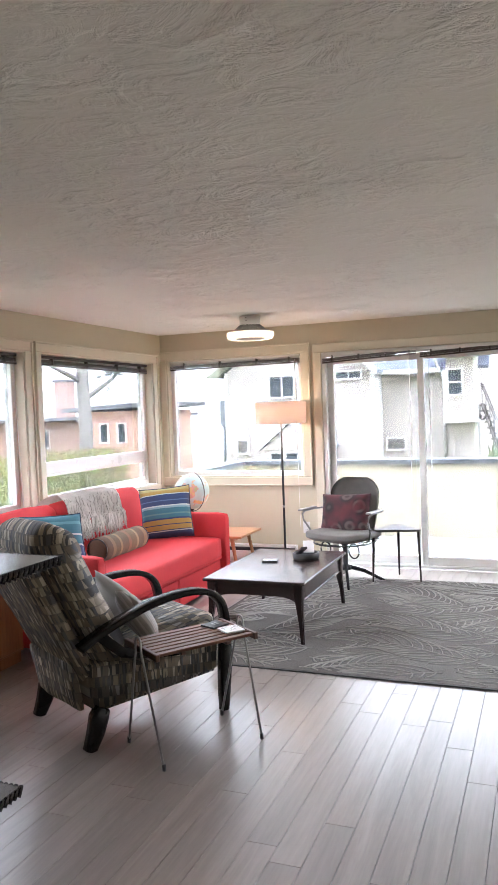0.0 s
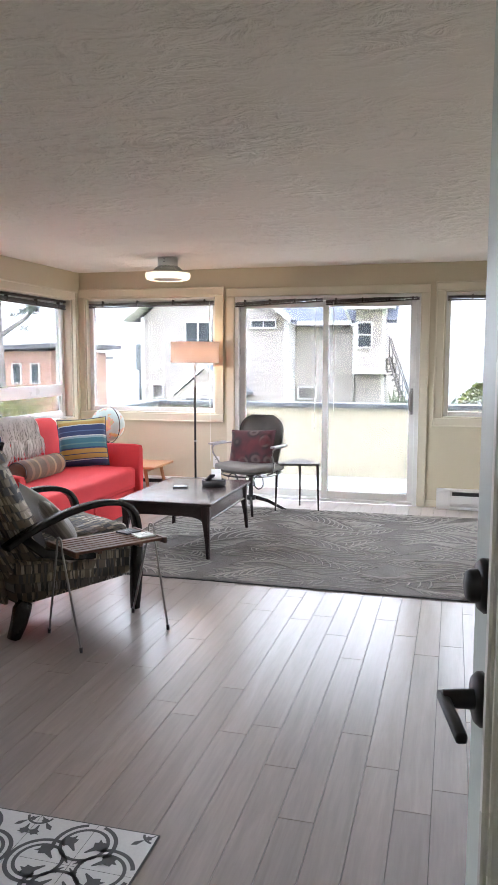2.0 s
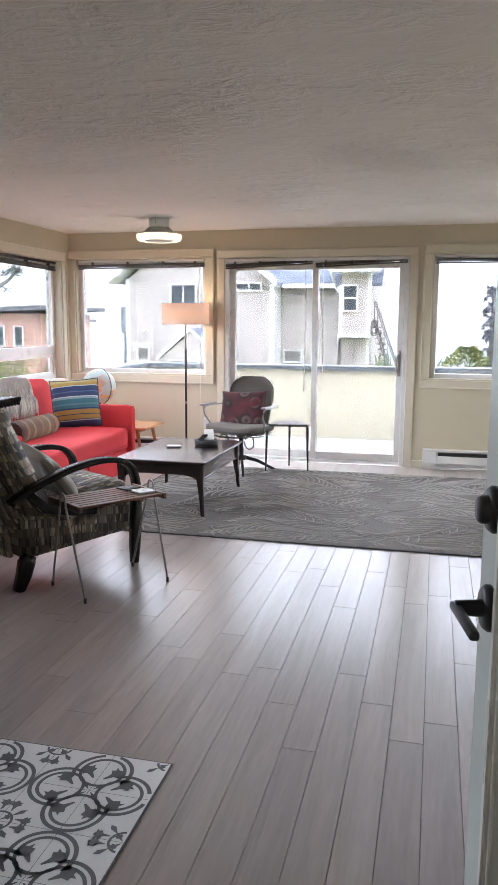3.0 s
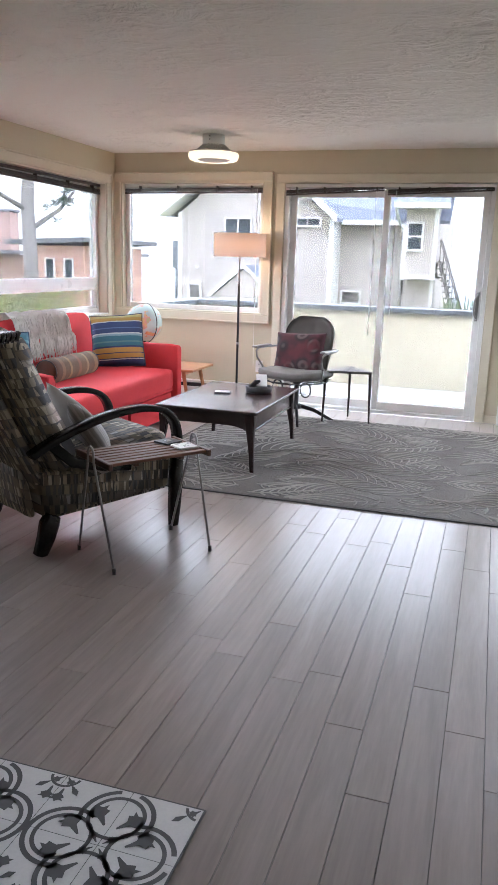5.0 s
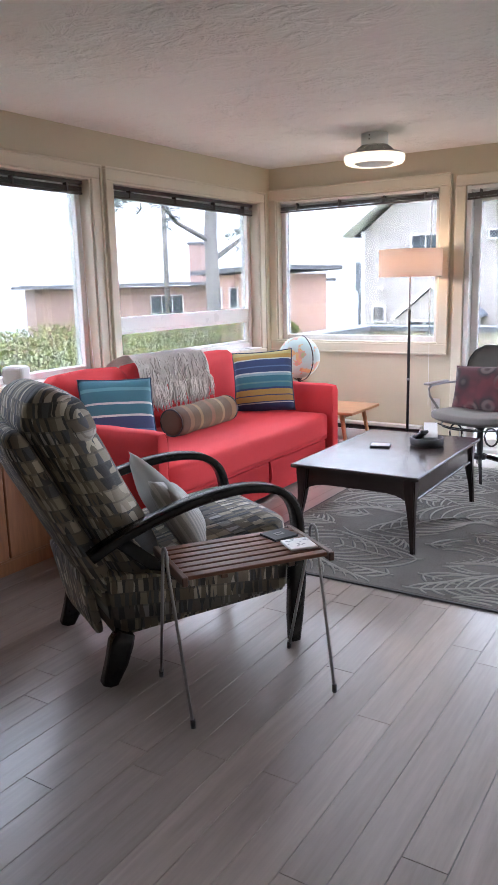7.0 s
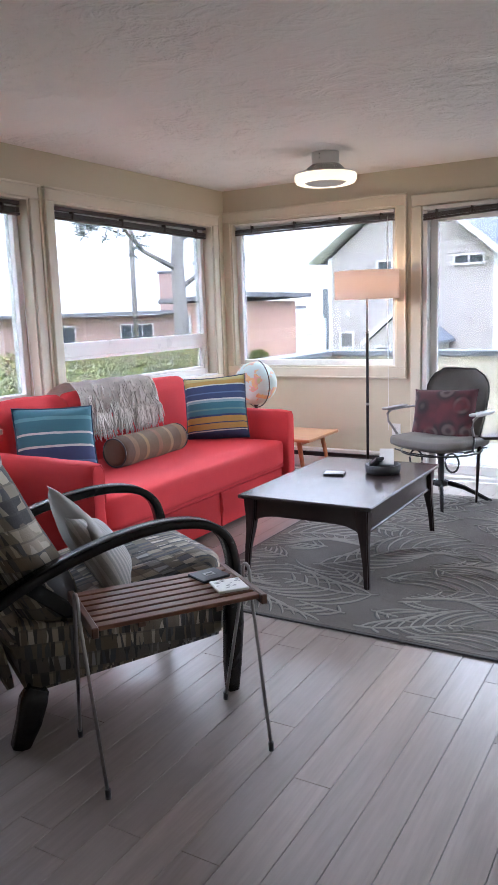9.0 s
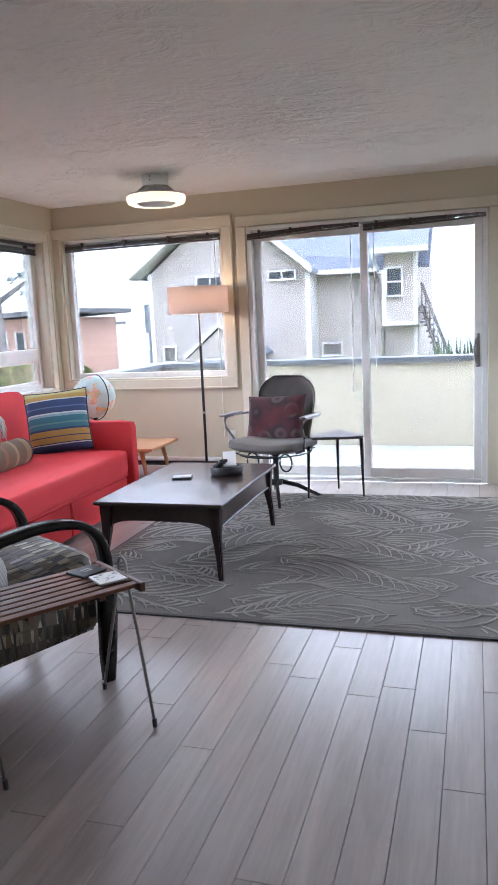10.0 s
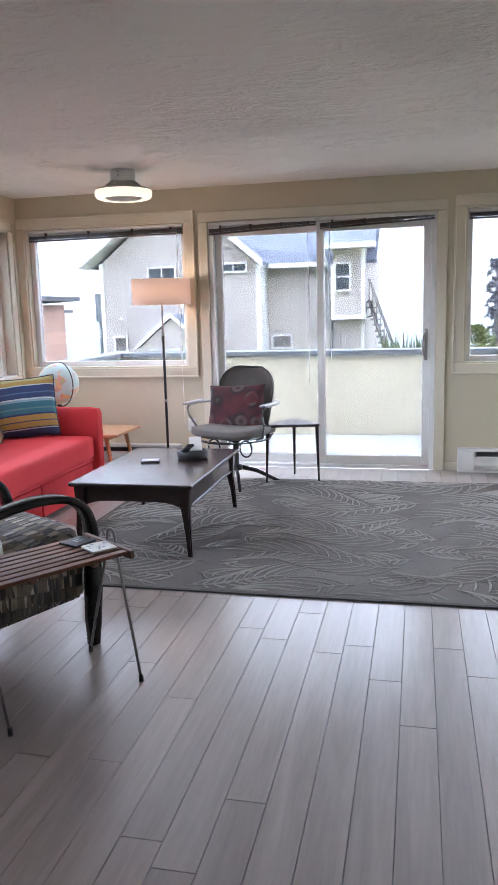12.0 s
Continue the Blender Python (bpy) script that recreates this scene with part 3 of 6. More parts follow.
TAPESTRY, TAPESTRY_SIDE = make_chair_cloth("brush-mark chair tapestry", False), make_chair_cloth("brush-mark tapestry on the sides", True)
TAPESTRY_SEAT = make_chair_cloth("brush-mark tapestry on the seat", False, True)
NAVY, TEAL, GOLD, PALE = (0.035, 0.06, 0.15), (0.05, 0.17, 0.22), (0.42, 0.27, 0.07), (0.55, 0.60, 0.58)
STRIPE_R = make_stripes("blue teal gold stripe", [(0.0, NAVY), (0.10, PALE), (0.115, NAVY), (0.13, GOLD), (0.22, NAVY), (0.235, GOLD), (0.33, NAVY), (0.36, TEAL), (0.43, (0.12, 0.25, 0.25)), (0.46, TEAL), (0.56, (0.25, 0.38, 0.42)), (0.60, PALE), (0.625, NAVY), (0.71, (0.10, 0.16, 0.3)), (0.73, NAVY), (0.84, PALE), (0.86, GOLD), (0.93, (0.45, 0.4, 0.15))], 2, 0.44)
STRIPE_L = make_stripes("teal navy stripe", [(0.0, GOLD), (0.12, NAVY), (0.2, (0.10, 0.16, 0.3)), (0.24, NAVY), (0.42, PALE), (0.45, TEAL), (0.6, PALE), (0.63, TEAL), (0.8, (0.12, 0.3, 0.34)), (0.85, TEAL)], 2, 0.42)
BOLSTER = make_stripes("brown bolster stripe", [(0.0, (0.10, 0.055, 0.03)), (0.14, (0.20, 0.11, 0.05)), (0.2, (0.12, 0.07, 0.03)), (0.32, (0.25, 0.15, 0.06)), (0.36, (0.13, 0.08, 0.04)), (0.5, (0.22, 0.10, 0.05)), (0.55, (0.15, 0.09, 0.04)), (0.68, (0.27, 0.17, 0.08)), (0.73, (0.12, 0.07, 0.035)), (0.86, (0.21, 0.12, 0.05)), (0.93, (0.11, 0.06, 0.03))], 1, 0.68)
TICKING = make_stripes("ticking stripe", [(k / 30, (0.36, 0.335, 0.30) if k % 2 else (0.25, 0.235, 0.215)) for k in range(30)], 0, 0.34)
LINEN = surface("pale linen", (0.25, 0.23, 0.205), (0.32, 0.30, 0.27), 0.9, fine=300, bump=0.3)


def make_rug():
    m, n, l, p = material("grey carved rug pile")
    v = coords(n, l)
    a, b = noise_of(n, l, v, 2.5, 3), noise_of(n, l, v, 240, 2)
    l.new(ramp(n, l, maths(n, l, "MULTIPLY_ADD", b, 0.5, maths(n, l, "MULTIPLY", a, 0.5)), [(0.35, (0.085, 0.076, 0.067)), (0.65, (0.150, 0.136, 0.121))]), p.inputs["Base Color"])
    p.inputs["Roughness"].default_value = 0.95
    p.inputs["Specular IOR Level"].default_value = 0.1
    bumped(n, l, p, b, 0.7, 0.005)
    return m


RUGPILE = make_rug()
RUGLINE = surface("pale carved rug line", (0.22, 0.204, 0.184), (0.31, 0.29, 0.262), 0.9, fine=250, bump=0.5, gloss=0.1)
RUGEDGE_SHADE = surface("dark rug binding and painted shade", (0.03, 0.03, 0.03), (0.06, 0.058, 0.055), 0.9, bump=0.3)


# ---- rug with raised fronds ----
def rug():
    x0, x1, y0, y1 = -2.08, 1.32, 5.03, 7.55
    r = thing("area_rug", pose(0, 0, 0), "large grey rug with carved pale leaf fronds on the floor", "rug")
    part("rug_field", solid(x0 + 0.012, x1 - 0.012, y0 + 0.012, y1 - 0.012, 0.001, 0.011, 0.003, 1), RUGPILE, r)
    part("binding", slab_ring(x0, x1, y0, y1, 0.012, 0.001, 0.009), RUGEDGE_SHADE, r, "dark bound edge")
    bm = bmesh.new()
    rg = random.Random(11)
    lines = []

    def rib(points, wide):
        pts = [q for q in points if x0 + 0.03 < q[0] < x1 - 0.03 and y0 + 0.03 < q[1] < y1 - 0.03]
        if len(pts) < 3:
            return
        k = len(pts)
        rows, edge = [], []
        for i, (px, py) in enumerate(pts):
            ax, ay = pts[max(i - 1, 0)]
            bx, by = pts[min(i + 1, k - 1)]
            d = math.hypot(bx - ax, by - ay) or 1
            nx, ny = -(by - ay) / d, (bx - ax) / d
            w = wide * (0.25 + 0.75 * math.sin(math.pi * min(1, (i + 0.4) / (k - 0.2))))
            rows.append([bm.verts.new((px + nx * w * s, py + ny * w * s, 0.0108 + (0.007 if s == 0 else 0))) for s in (-1, 0, 1)])
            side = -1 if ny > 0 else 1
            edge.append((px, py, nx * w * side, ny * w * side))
        lines.append(edge)
        for a, b in zip(rows, rows[1:]):
            for s in (0, 1):
                bm.faces.new((a[s], a[s + 1], b[s + 1], b[s])).smooth = True

    taken = {}

    def claim(points, owner):
        """The run of points up to the first that another frond already holds."""
        run = []
        for q in points:
            cell = (int(q[0] / 0.022), int(q[1] / 0.022))
            if taken.get(cell, owner) != owner:
                break
            run.append(q)
        return run

    def hold(points, owner):
        for q in points:
            for ox in (0, 1):
                taken.setdefault((int(q[0] / 0.022) + ox, int(q[1] / 0.022)), owner)

    coarse = set()

    def frond(owner, x, y, head, length, bend, reach):
        spine = []
        px, py = x, y
        for i in range(25):
            a = head + bend * math.sin(math.pi * i / 24 * 1.3)
            spine.append((px, py, a))
            px, py = px + length / 24 * math.cos(a), py + length / 24 * math.sin(a)
        stem = claim([q[:2] for q in spine], owner)
        if len(stem) < 6:
            return
        hold(stem, owner)
        rib(stem, 0.0085)
        made = [stem]
        for i in range(1, len(stem) - 1, 2):
            sx, sy, a0 = spine[i]
            for s in (1, -1):
                ln = reach * math.sin(math.pi * (0.25 + 0.6 * i / 24)) + 0.05
                pts = []
                qx, qy = sx, sy
                for q in range(15):
                    t = q / 14
                    pts.append((qx, qy))
                    a = a0 + s * (1.05 - 1.25 * t)
                    qx, qy = qx + ln / 14 * math.cos(a), qy + ln / 14 * math.sin(a)
                run = claim(pts, owner)
                made.append(run)
                rib(run, 0.0074)
        for run in made:
            hold(run, owner)
            for q in run:
                coarse.add((int(q[0] / 0.07 + 100), int(q[1] / 0.07)))

    owner = 0
    for iy in range(12):
        for ix in range(8):
            owner += 1
            east = (iy + ix) % 2 == 0
            frond(owner, x0 - 0.35 + (ix + 0.5 * (iy % 2)) * 0.55 + rg.uniform(-0.08, 0.08) + (0 if east else 0.75), y0 - 0.03 + iy * 0.235 + rg.uniform(-0.05, 0.05),
                  (0.0 if east else math.pi) + rg.uniform(-0.45, 0.45), rg.uniform(0.75, 0.95), rg.uniform(0.35, 0.8) * rg.choice((1, -1)), 0.36)
    for k in range(2600):
        x, y = rg.uniform(x0, x1), rg.uniform(y0, y1)
        if not any((int(x / 0.07 + 100) + i, int(y / 0.07)) in coarse for i in (-1, 0, 1)):
            owner += 1
            frond(owner, x, y, rg.choice((0.0, math.pi)) + rg.uniform(-0.5, 0.5), rg.uniform(0.5, 0.75), rg.uniform(-0.6, 0.6), 0.27)
    # Flat dark strips along each rib's south side paint the shade of a cut
    shade_strip = bmesh.new()
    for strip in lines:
        rows = [[shade_strip.verts.new((q[0] + q[2] * k, q[1] + q[3] * k, 0.0114)) for k in (0.8, 2.0)] for q in strip]
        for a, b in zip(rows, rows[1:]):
            shade_strip.faces.new((a[0], a[1], b[1], b[0]))
    tagged(part("painted_groove_shade", shade_strip, RUGEDGE_SHADE, r, "flat dark strips painting the shade beside the fronds"), kind="stuff")
    tagged(part("frond_relief", bm, RUGLINE, r, "pale raised leaf fronds"), kind="stuff")
    return r


def slab_ring(x0, x1, y0, y1, w, z0, z1):
    bm = bmesh.new()
    box(bm, x0, x1, y0, y0 + w, z0, z1), box(bm, x0, x1, y1 - w, y1, z0, z1)
    box(bm, x0, x0 + w, y0 + w, y1 - w, z0, z1), box(bm, x1 - w, x1, y0 + w, y1 - w, z0, z1)
    return bm


rug()


# ---- sofa ----
def soft_box(w, d, h, bulge=0.03, bevel=0.04, n=8, seed=0):
    """A stuffed block centred on x and y, from z 0 to h, with rounded edges and slightly swollen faces."""
    bm = bmesh.new()
    bmesh.ops.create_cube(bm, size=1.0)
    bmesh.ops.subdivide_edges(bm, edges=bm.edges[:], cuts=n, use_grid_fill=True)
    for v in bm.verts:
        u = Vector((v.co.x * 2, v.co.y * 2, v.co.z * 2))
        half = Vector((w / 2, d / 2, h / 2))
        q = Vector((u.x * half.x, u.y * half.y, u.z * half.z))
        inner = Vector([max(-(half[i] - bevel), min(half[i] - bevel, q[i])) for i in range(3)])
        off = q - inner
        if off.length > 1e-6:
            q = inner + off.normalized() * bevel
        sw = [(1 - u[(i + 1) % 3] ** 2) * (1 - u[(i + 2) % 3] ** 2) for i in range(3)]
        for i in range(3):
            if abs(u[i]) > 0.99:
                q[i] += math.copysign(bulge * max(0, sw[i]) ** 0.6, u[i])
        q += Vector((1, 1, 1)) * 0.006 * noise.noise((q.x * 5 + seed, q.y * 5, q.z * 5))
        v.co = q + Vector((0, 0, h / 2))
    for f in bm.faces:
        f.smooth = True
    return bm


def sofa():
    s = thing("sofa", pose(-2.90, 5.955, 0), "red fabric sofa with slim arms, drawer front under the seat", "sofa")
    hw = 1.075
    part("base", solid(-0.50, 0.455, -hw + 0.10, hw - 0.10, 0.03, 0.27, 0.012, 2), REDFAB, s)
    part("drawer_front", solid(0.458, 0.478, -hw + 0.115, 0.13, 0.035, 0.255, 0.008, 2), REDFAB, s)
    part("drawer_front", solid(0.458, 0.478, 0.145, hw - 0.115, 0.035, 0.255, 0.008, 2), REDFAB, s)
    strap = tube(bmesh.new(), [(0.482, 0.14, 0.25), (0.492, 0.14, 0.2), (0.488, 0.138, 0.15), (0.482, 0.14, 0.12)], 0.009, 6, flat=0.5)
    part("pull_strap", strap, REDFAB, s, "red cloth pull loop")
    seat = soft_box(0.86, 2 * (hw - 0.105), 0.20, 0.012, 0.05, 12, 2)
    seat.transform(Matrix.Translation((0.075, 0, 0.268)))
    part("seat_cushion", seat, REDFAB, s)
    part("seat_front", solid(0.40, 0.492, -hw + 0.108, hw - 0.108, 0.262, 0.30, 0.012, 2), REDFAB, s)
    for sgn in (-1, 1):
        arm = soft_box(1.02, 0.105, 0.625, 0.006, 0.028, 10, 5)
        arm.transform(Matrix.Translation((0.015, sgn * (hw - 0.052), 0.035)))
        a = part("arm", arm, REDFAB, s)
        part("seam", tube(bmesh.new(), [(0.524, sgn * hw - sgn * 0.012, 0.05), (0.524, sgn * hw - sgn * 0.012, 0.62), (0.522, sgn * hw - sgn * 0.035, 0.652), (0.522, sgn * (hw - 0.075), 0.652), (0.524, sgn * (hw - 0.095), 0.62), (0.524, sgn * (hw - 0.095), 0.46)], 0.003, 5), REDFAB, a)
    back = soft_box(0.16, 2 * hw - 0.02, 0.74, 0.006, 0.04, 10, 7)
    back.transform(Matrix.Translation((-0.45, 0, 0.035)))
    part("backrest", back, REDFAB, s)
    for k in range(3):
        c = soft_box(0.17, 0.63, 0.44, 0.025, 0.06, 10, 11 + k)
        c.transform(Matrix.Translation((-0.30, (k - 1) * 0.637, 0.455)) @ Matrix.Rotation(radians(-11), 4, "Y"))
        part("back_cushion", c, REDFAB, s)
    for x in (-0.42, 0.40):
        for y in (-hw + 0.16, hw - 0.16):
            part("foot", solid(x - 0.03, x + 0.03, y - 0.03, y + 0.03, 0.0, 0.029, 0.003, 1), BLACKPL, s)
    return s


sofa()


def basis(origin, right, up):
    """A pose whose x runs along right and z along up."""
    x = Vector(right).normalized()
    z = Vector(up)
    z = (z - x * z.dot(x)).normalized()
    y = z.cross(x)
    return Matrix.Translation(origin) @ Matrix((x, y, z)).transposed().to_4x4()


def scatter_pillow(m, w, h, t, cloth, label, seed, piping=None):
    p = thing("throw_pillow", m, label, "pillow", "pillows on the seats")
    part("cover", cushion(w, h, t, 16, 0.05, 0.42, seed), cloth, p)
    if piping:
        n = 40
        pts = []
        for i in range(n):
            a = i / n * 4
            k, f = int(a), a - int(a)
            u, v = [(2 * f - 1, -1), (1, 2 * f - 1), (1 - 2 * f, 1), (-1, 1 - 2 * f)][k]
            pts.append((w / 2 * u * (1 - 0.05 * (1 - v * v)), 0, h / 2 * v * (1 - 0.05 * (1 - u * u))))
        part("piping", tube(bmesh.new(), pts, 0.005, 6, True), piping, p)
    return p


PIPING = surface("navy piping", (0.03, 0.045, 0.09), (0.05, 0.07, 0.12), 0.8)
scatter_pillow(basis((-2.855, 6.75, 0.69), (0.375, 0.18, 0.03), (-0.25, 0.04, 0.43)), 0.45, 0.46, 0.17, STRIPE_R, "square pillow striped blue, teal and gold on the sofa", 1, PIPING)
scatter_pillow(basis((-2.98, 5.28, 0.665), (0.26, 0.40, -0.02), (-0.15, 0.07, 0.41)), 0.45, 0.43, 0.15, STRIPE_L, "square pillow striped teal and navy on the sofa", 4, PIPING)


def bolster():
    b = thing("bolster_pillow", pose(-2.845, 5.925, 0.565, 0, 0, 1), "round brown striped velvet bolster lying on the sofa seat", "pillow")
    bm = bmesh.new()
    prof = [(0.0, -0.325), (0.055, -0.328), (0.083, -0.322), (0.091, -0.30)] + [(0.092 + 0.003 * math.sin(i * 1.3), -0.30 + 0.60 * i / 10) for i in range(1, 10)] + [(0.091, 0.30), (0.083, 0.322), (0.055, 0.328), (0.0, 0.325)]
    lathe(bm, prof, 28)
    bm.transform(Matrix.Rotation(radians(-90), 4, "X"))
    part("cover", bm, BOLSTER, b)
    for y in (-0.322, 0.322):
        part("piping", tube(bmesh.new(), [(0.085 * math.cos(a * 0.314), y, 0.085 * math.sin(a * 0.314)) for a in range(20)], 0.005, 6, True), BLACKPL, b)


bolster()


def throw_blanket():
    t = thing("throw_blanket", Matrix(), "cream knitted throw with long fringe draped over the sofa back", "blanket")
    bm = bmesh.new()
    rg = random.Random(3)
    y0, y1, nu, nv = 5.63, 6.34, 26, 16
    path = [(-3.44, 0.80), (-3.40, 0.90), (-3.33, 0.94), (-3.24, 0.95), (-3.16, 0.925), (-3.11, 0.87), (-3.08, 0.80), (-3.06, 0.755)]

    def at(u, v):
        f = v * (len(path) - 1)
        i = min(int(f), len(path) - 2)
        g = f - i
        x = path[i][0] * (1 - g) + path[i + 1][0] * g
        z = path[i][1] * (1 - g) + path[i + 1][1] * g
        y = y0 + (y1 - y0) * u + 0.03 * math.sin(v * 5)
        ripple = 0.030 * noise.noise((u * 7, v * 3.5, 0.3)) + 0.012 * noise.noise((u * 22, v * 6, 1.3))
        low = 0.05 * noise.noise((u * 3, 7.0, 0)) * v
        return Vector((x + ripple + 0.012, y, z + ripple * 0.7 + 0.012 + low))

    rows = [[bm.verts.new(at(i / nu, j / nv)) for j in range(nv + 1)] for i in range(nu + 1)]
    for i in range(nu):
        for j in range(nv):
            bm.faces.new((rows[i][j], rows[i + 1][j], rows[i + 1][j + 1], rows[i][j + 1])).smooth = True
    r = bmesh.ops.solidify(bm, geom=bm.faces[:], thickness=0.008)
    part("cloth", bm, CREAM, t)
    fr = bmesh.new()
    for i in range(420):
        u = rg.random()
        p = at(u, 1.0 - 0.45 * rg.random() * (rg.random() < 0.45)) + Vector((0.008, 0, 0.004))
        ln = rg.uniform(0.10, 0.17)
        sway = rg.uniform(-0.045, 0.045)
        tube(fr, [p, p + Vector((0.012, sway * 0.3, -ln * 0.4)), p + Vector((0.02, sway, -ln))], [0.005, 0.005, 0.0022], 5)
    for i in range(60):
        v = rg.uniform(0.45, 1.0)
        p = at(1.0, v)
        ln = rg.uniform(0.06, 0.11)
        tube(fr, [p, p + Vector((0.01, 0.02, -ln * 0.3)), p + Vector((0.014, 0.03 + rg.uniform(-0.01, 0.02), -ln))], [0.005, 0.005, 0.0022], 5)
    tagged(part("fringe", fr, CREAM, t, "long twisted cream fringe"), kind="stuff")


throw_blanket()


# ---- coffee table ----
def coffee_table():
    x0, x1, y0, y1, h = -1.935, -1.20, 5.49, 6.625, 0.425
    t = thing("coffee_table", pose(0, 0, 0.0115), "dark stained wooden coffee table with tapered legs on the rug", "table")
    h -= 0.0115
    part("tabletop", solid(x0, x1, y0, y1, h - 0.022, h, 0.008, 3), DARKWOOD, t)
    ins = 0.03

    def apron(p, q, length, along):
        """A board with an arched lower edge."""
        bm = bmesh.new()
        n = 16
        prev = None
        for i in range(n + 1):
            u = i / n
            drop = 0.085 + 0.05 * (abs(2 * u - 1) ** 6)
            if along == "y":
                drop = 0.11
            cur = []
            for d in (0, 0.02):
                for z in (h - 0.023, h - 0.023 - drop):
                    cur.append(bm.verts.new((p + length * u, q + d, z) if along == "x" else (p + d, q + length * u, z)))
            if prev:
                for a, b in ((0, 1), (1, 3), (3, 2), (2, 0)):
                    bm.faces.new((prev[a], prev[b], cur[b], cur[a]))
            prev = cur
            if i in (0, n):
                bm.faces.new((cur[0], cur[1], cur[3], cur[2]))
        return bm

    part("apron", apron(x0 + ins + 0.03, y0 + ins + 0.012, x1 - x0 - 2 * ins - 0.06, "x"), DARKWOOD, t)
    part("apron", apron(x0 + ins + 0.03, y1 - ins - 0.032, x1 - x0 - 2 * ins - 0.06, "x"), DARKWOOD, t)
    part("apron", apron(x0 + ins + 0.012, y0 + ins + 0.03, y1 - y0 - 2 * ins - 0.06, "y"), DARKWOOD, t)
    part("drawer_front", apron(x1 - ins - 0.032, y0 + ins + 0.03, (y1 - y0) * 0.48, "y"), DARKWOOD, t)
    part("drawer_front", apron(x1 - ins - 0.032, y0 + ins + 0.036 + (y1 - y0) * 0.48, (y1 - y0) * 0.52 - 2 * ins - 0.066, "y"), DARKWOOD, t)
    part("rail", solid(x1 - ins - 0.03, x1 - ins - 0.004, y0 + 0.08, y1 - 0.08, h - 0.148, h - 0.134, 0.004, 1), DARKWOOD, t)
    for x, sx in ((x0 + ins, 1), (x1 - ins, -1)):
        for y, sy in ((y0 + ins, 1), (y1 - ins, -1)):
            bm = bmesh.new()
            prof = [(0.0, 0.013, 0.012), (0.12, 0.016, 0.008), (0.22, 0.021, 0.002), (0.29, 0.027, 0.002), (h - 0.06, 0.032, 0.006), (h - 0.023, 0.032, 0.006)]
            prev = None
            for z, w, out in prof:
                cx, cy = x + sx * (w - out), y + sy * (w - out)
                cur = [bm.verts.new((cx + a * w, cy + b * w, z)) for a, b in ((-1, -1), (1, -1), (1, 1), (-1, 1))]
                if prev:
                    for k in range(4):
                        bm.faces.new((prev[k], prev[(k + 1) % 4], cur[(k + 1) % 4], cur[k]))
                else:
                    bm.faces.new(cur[::-1])
                prev = cur
            bm.faces.new(prev)
            bmesh.ops.bevel(bm, geom=[e for e in bm.edges if abs(e.verts[0].co.z - e.verts[1].co.z) > 0.02], offset=0.006, segments=2, affect="EDGES")
            part("leg", bm, DARKWOOD_Z, t)


coffee_table()


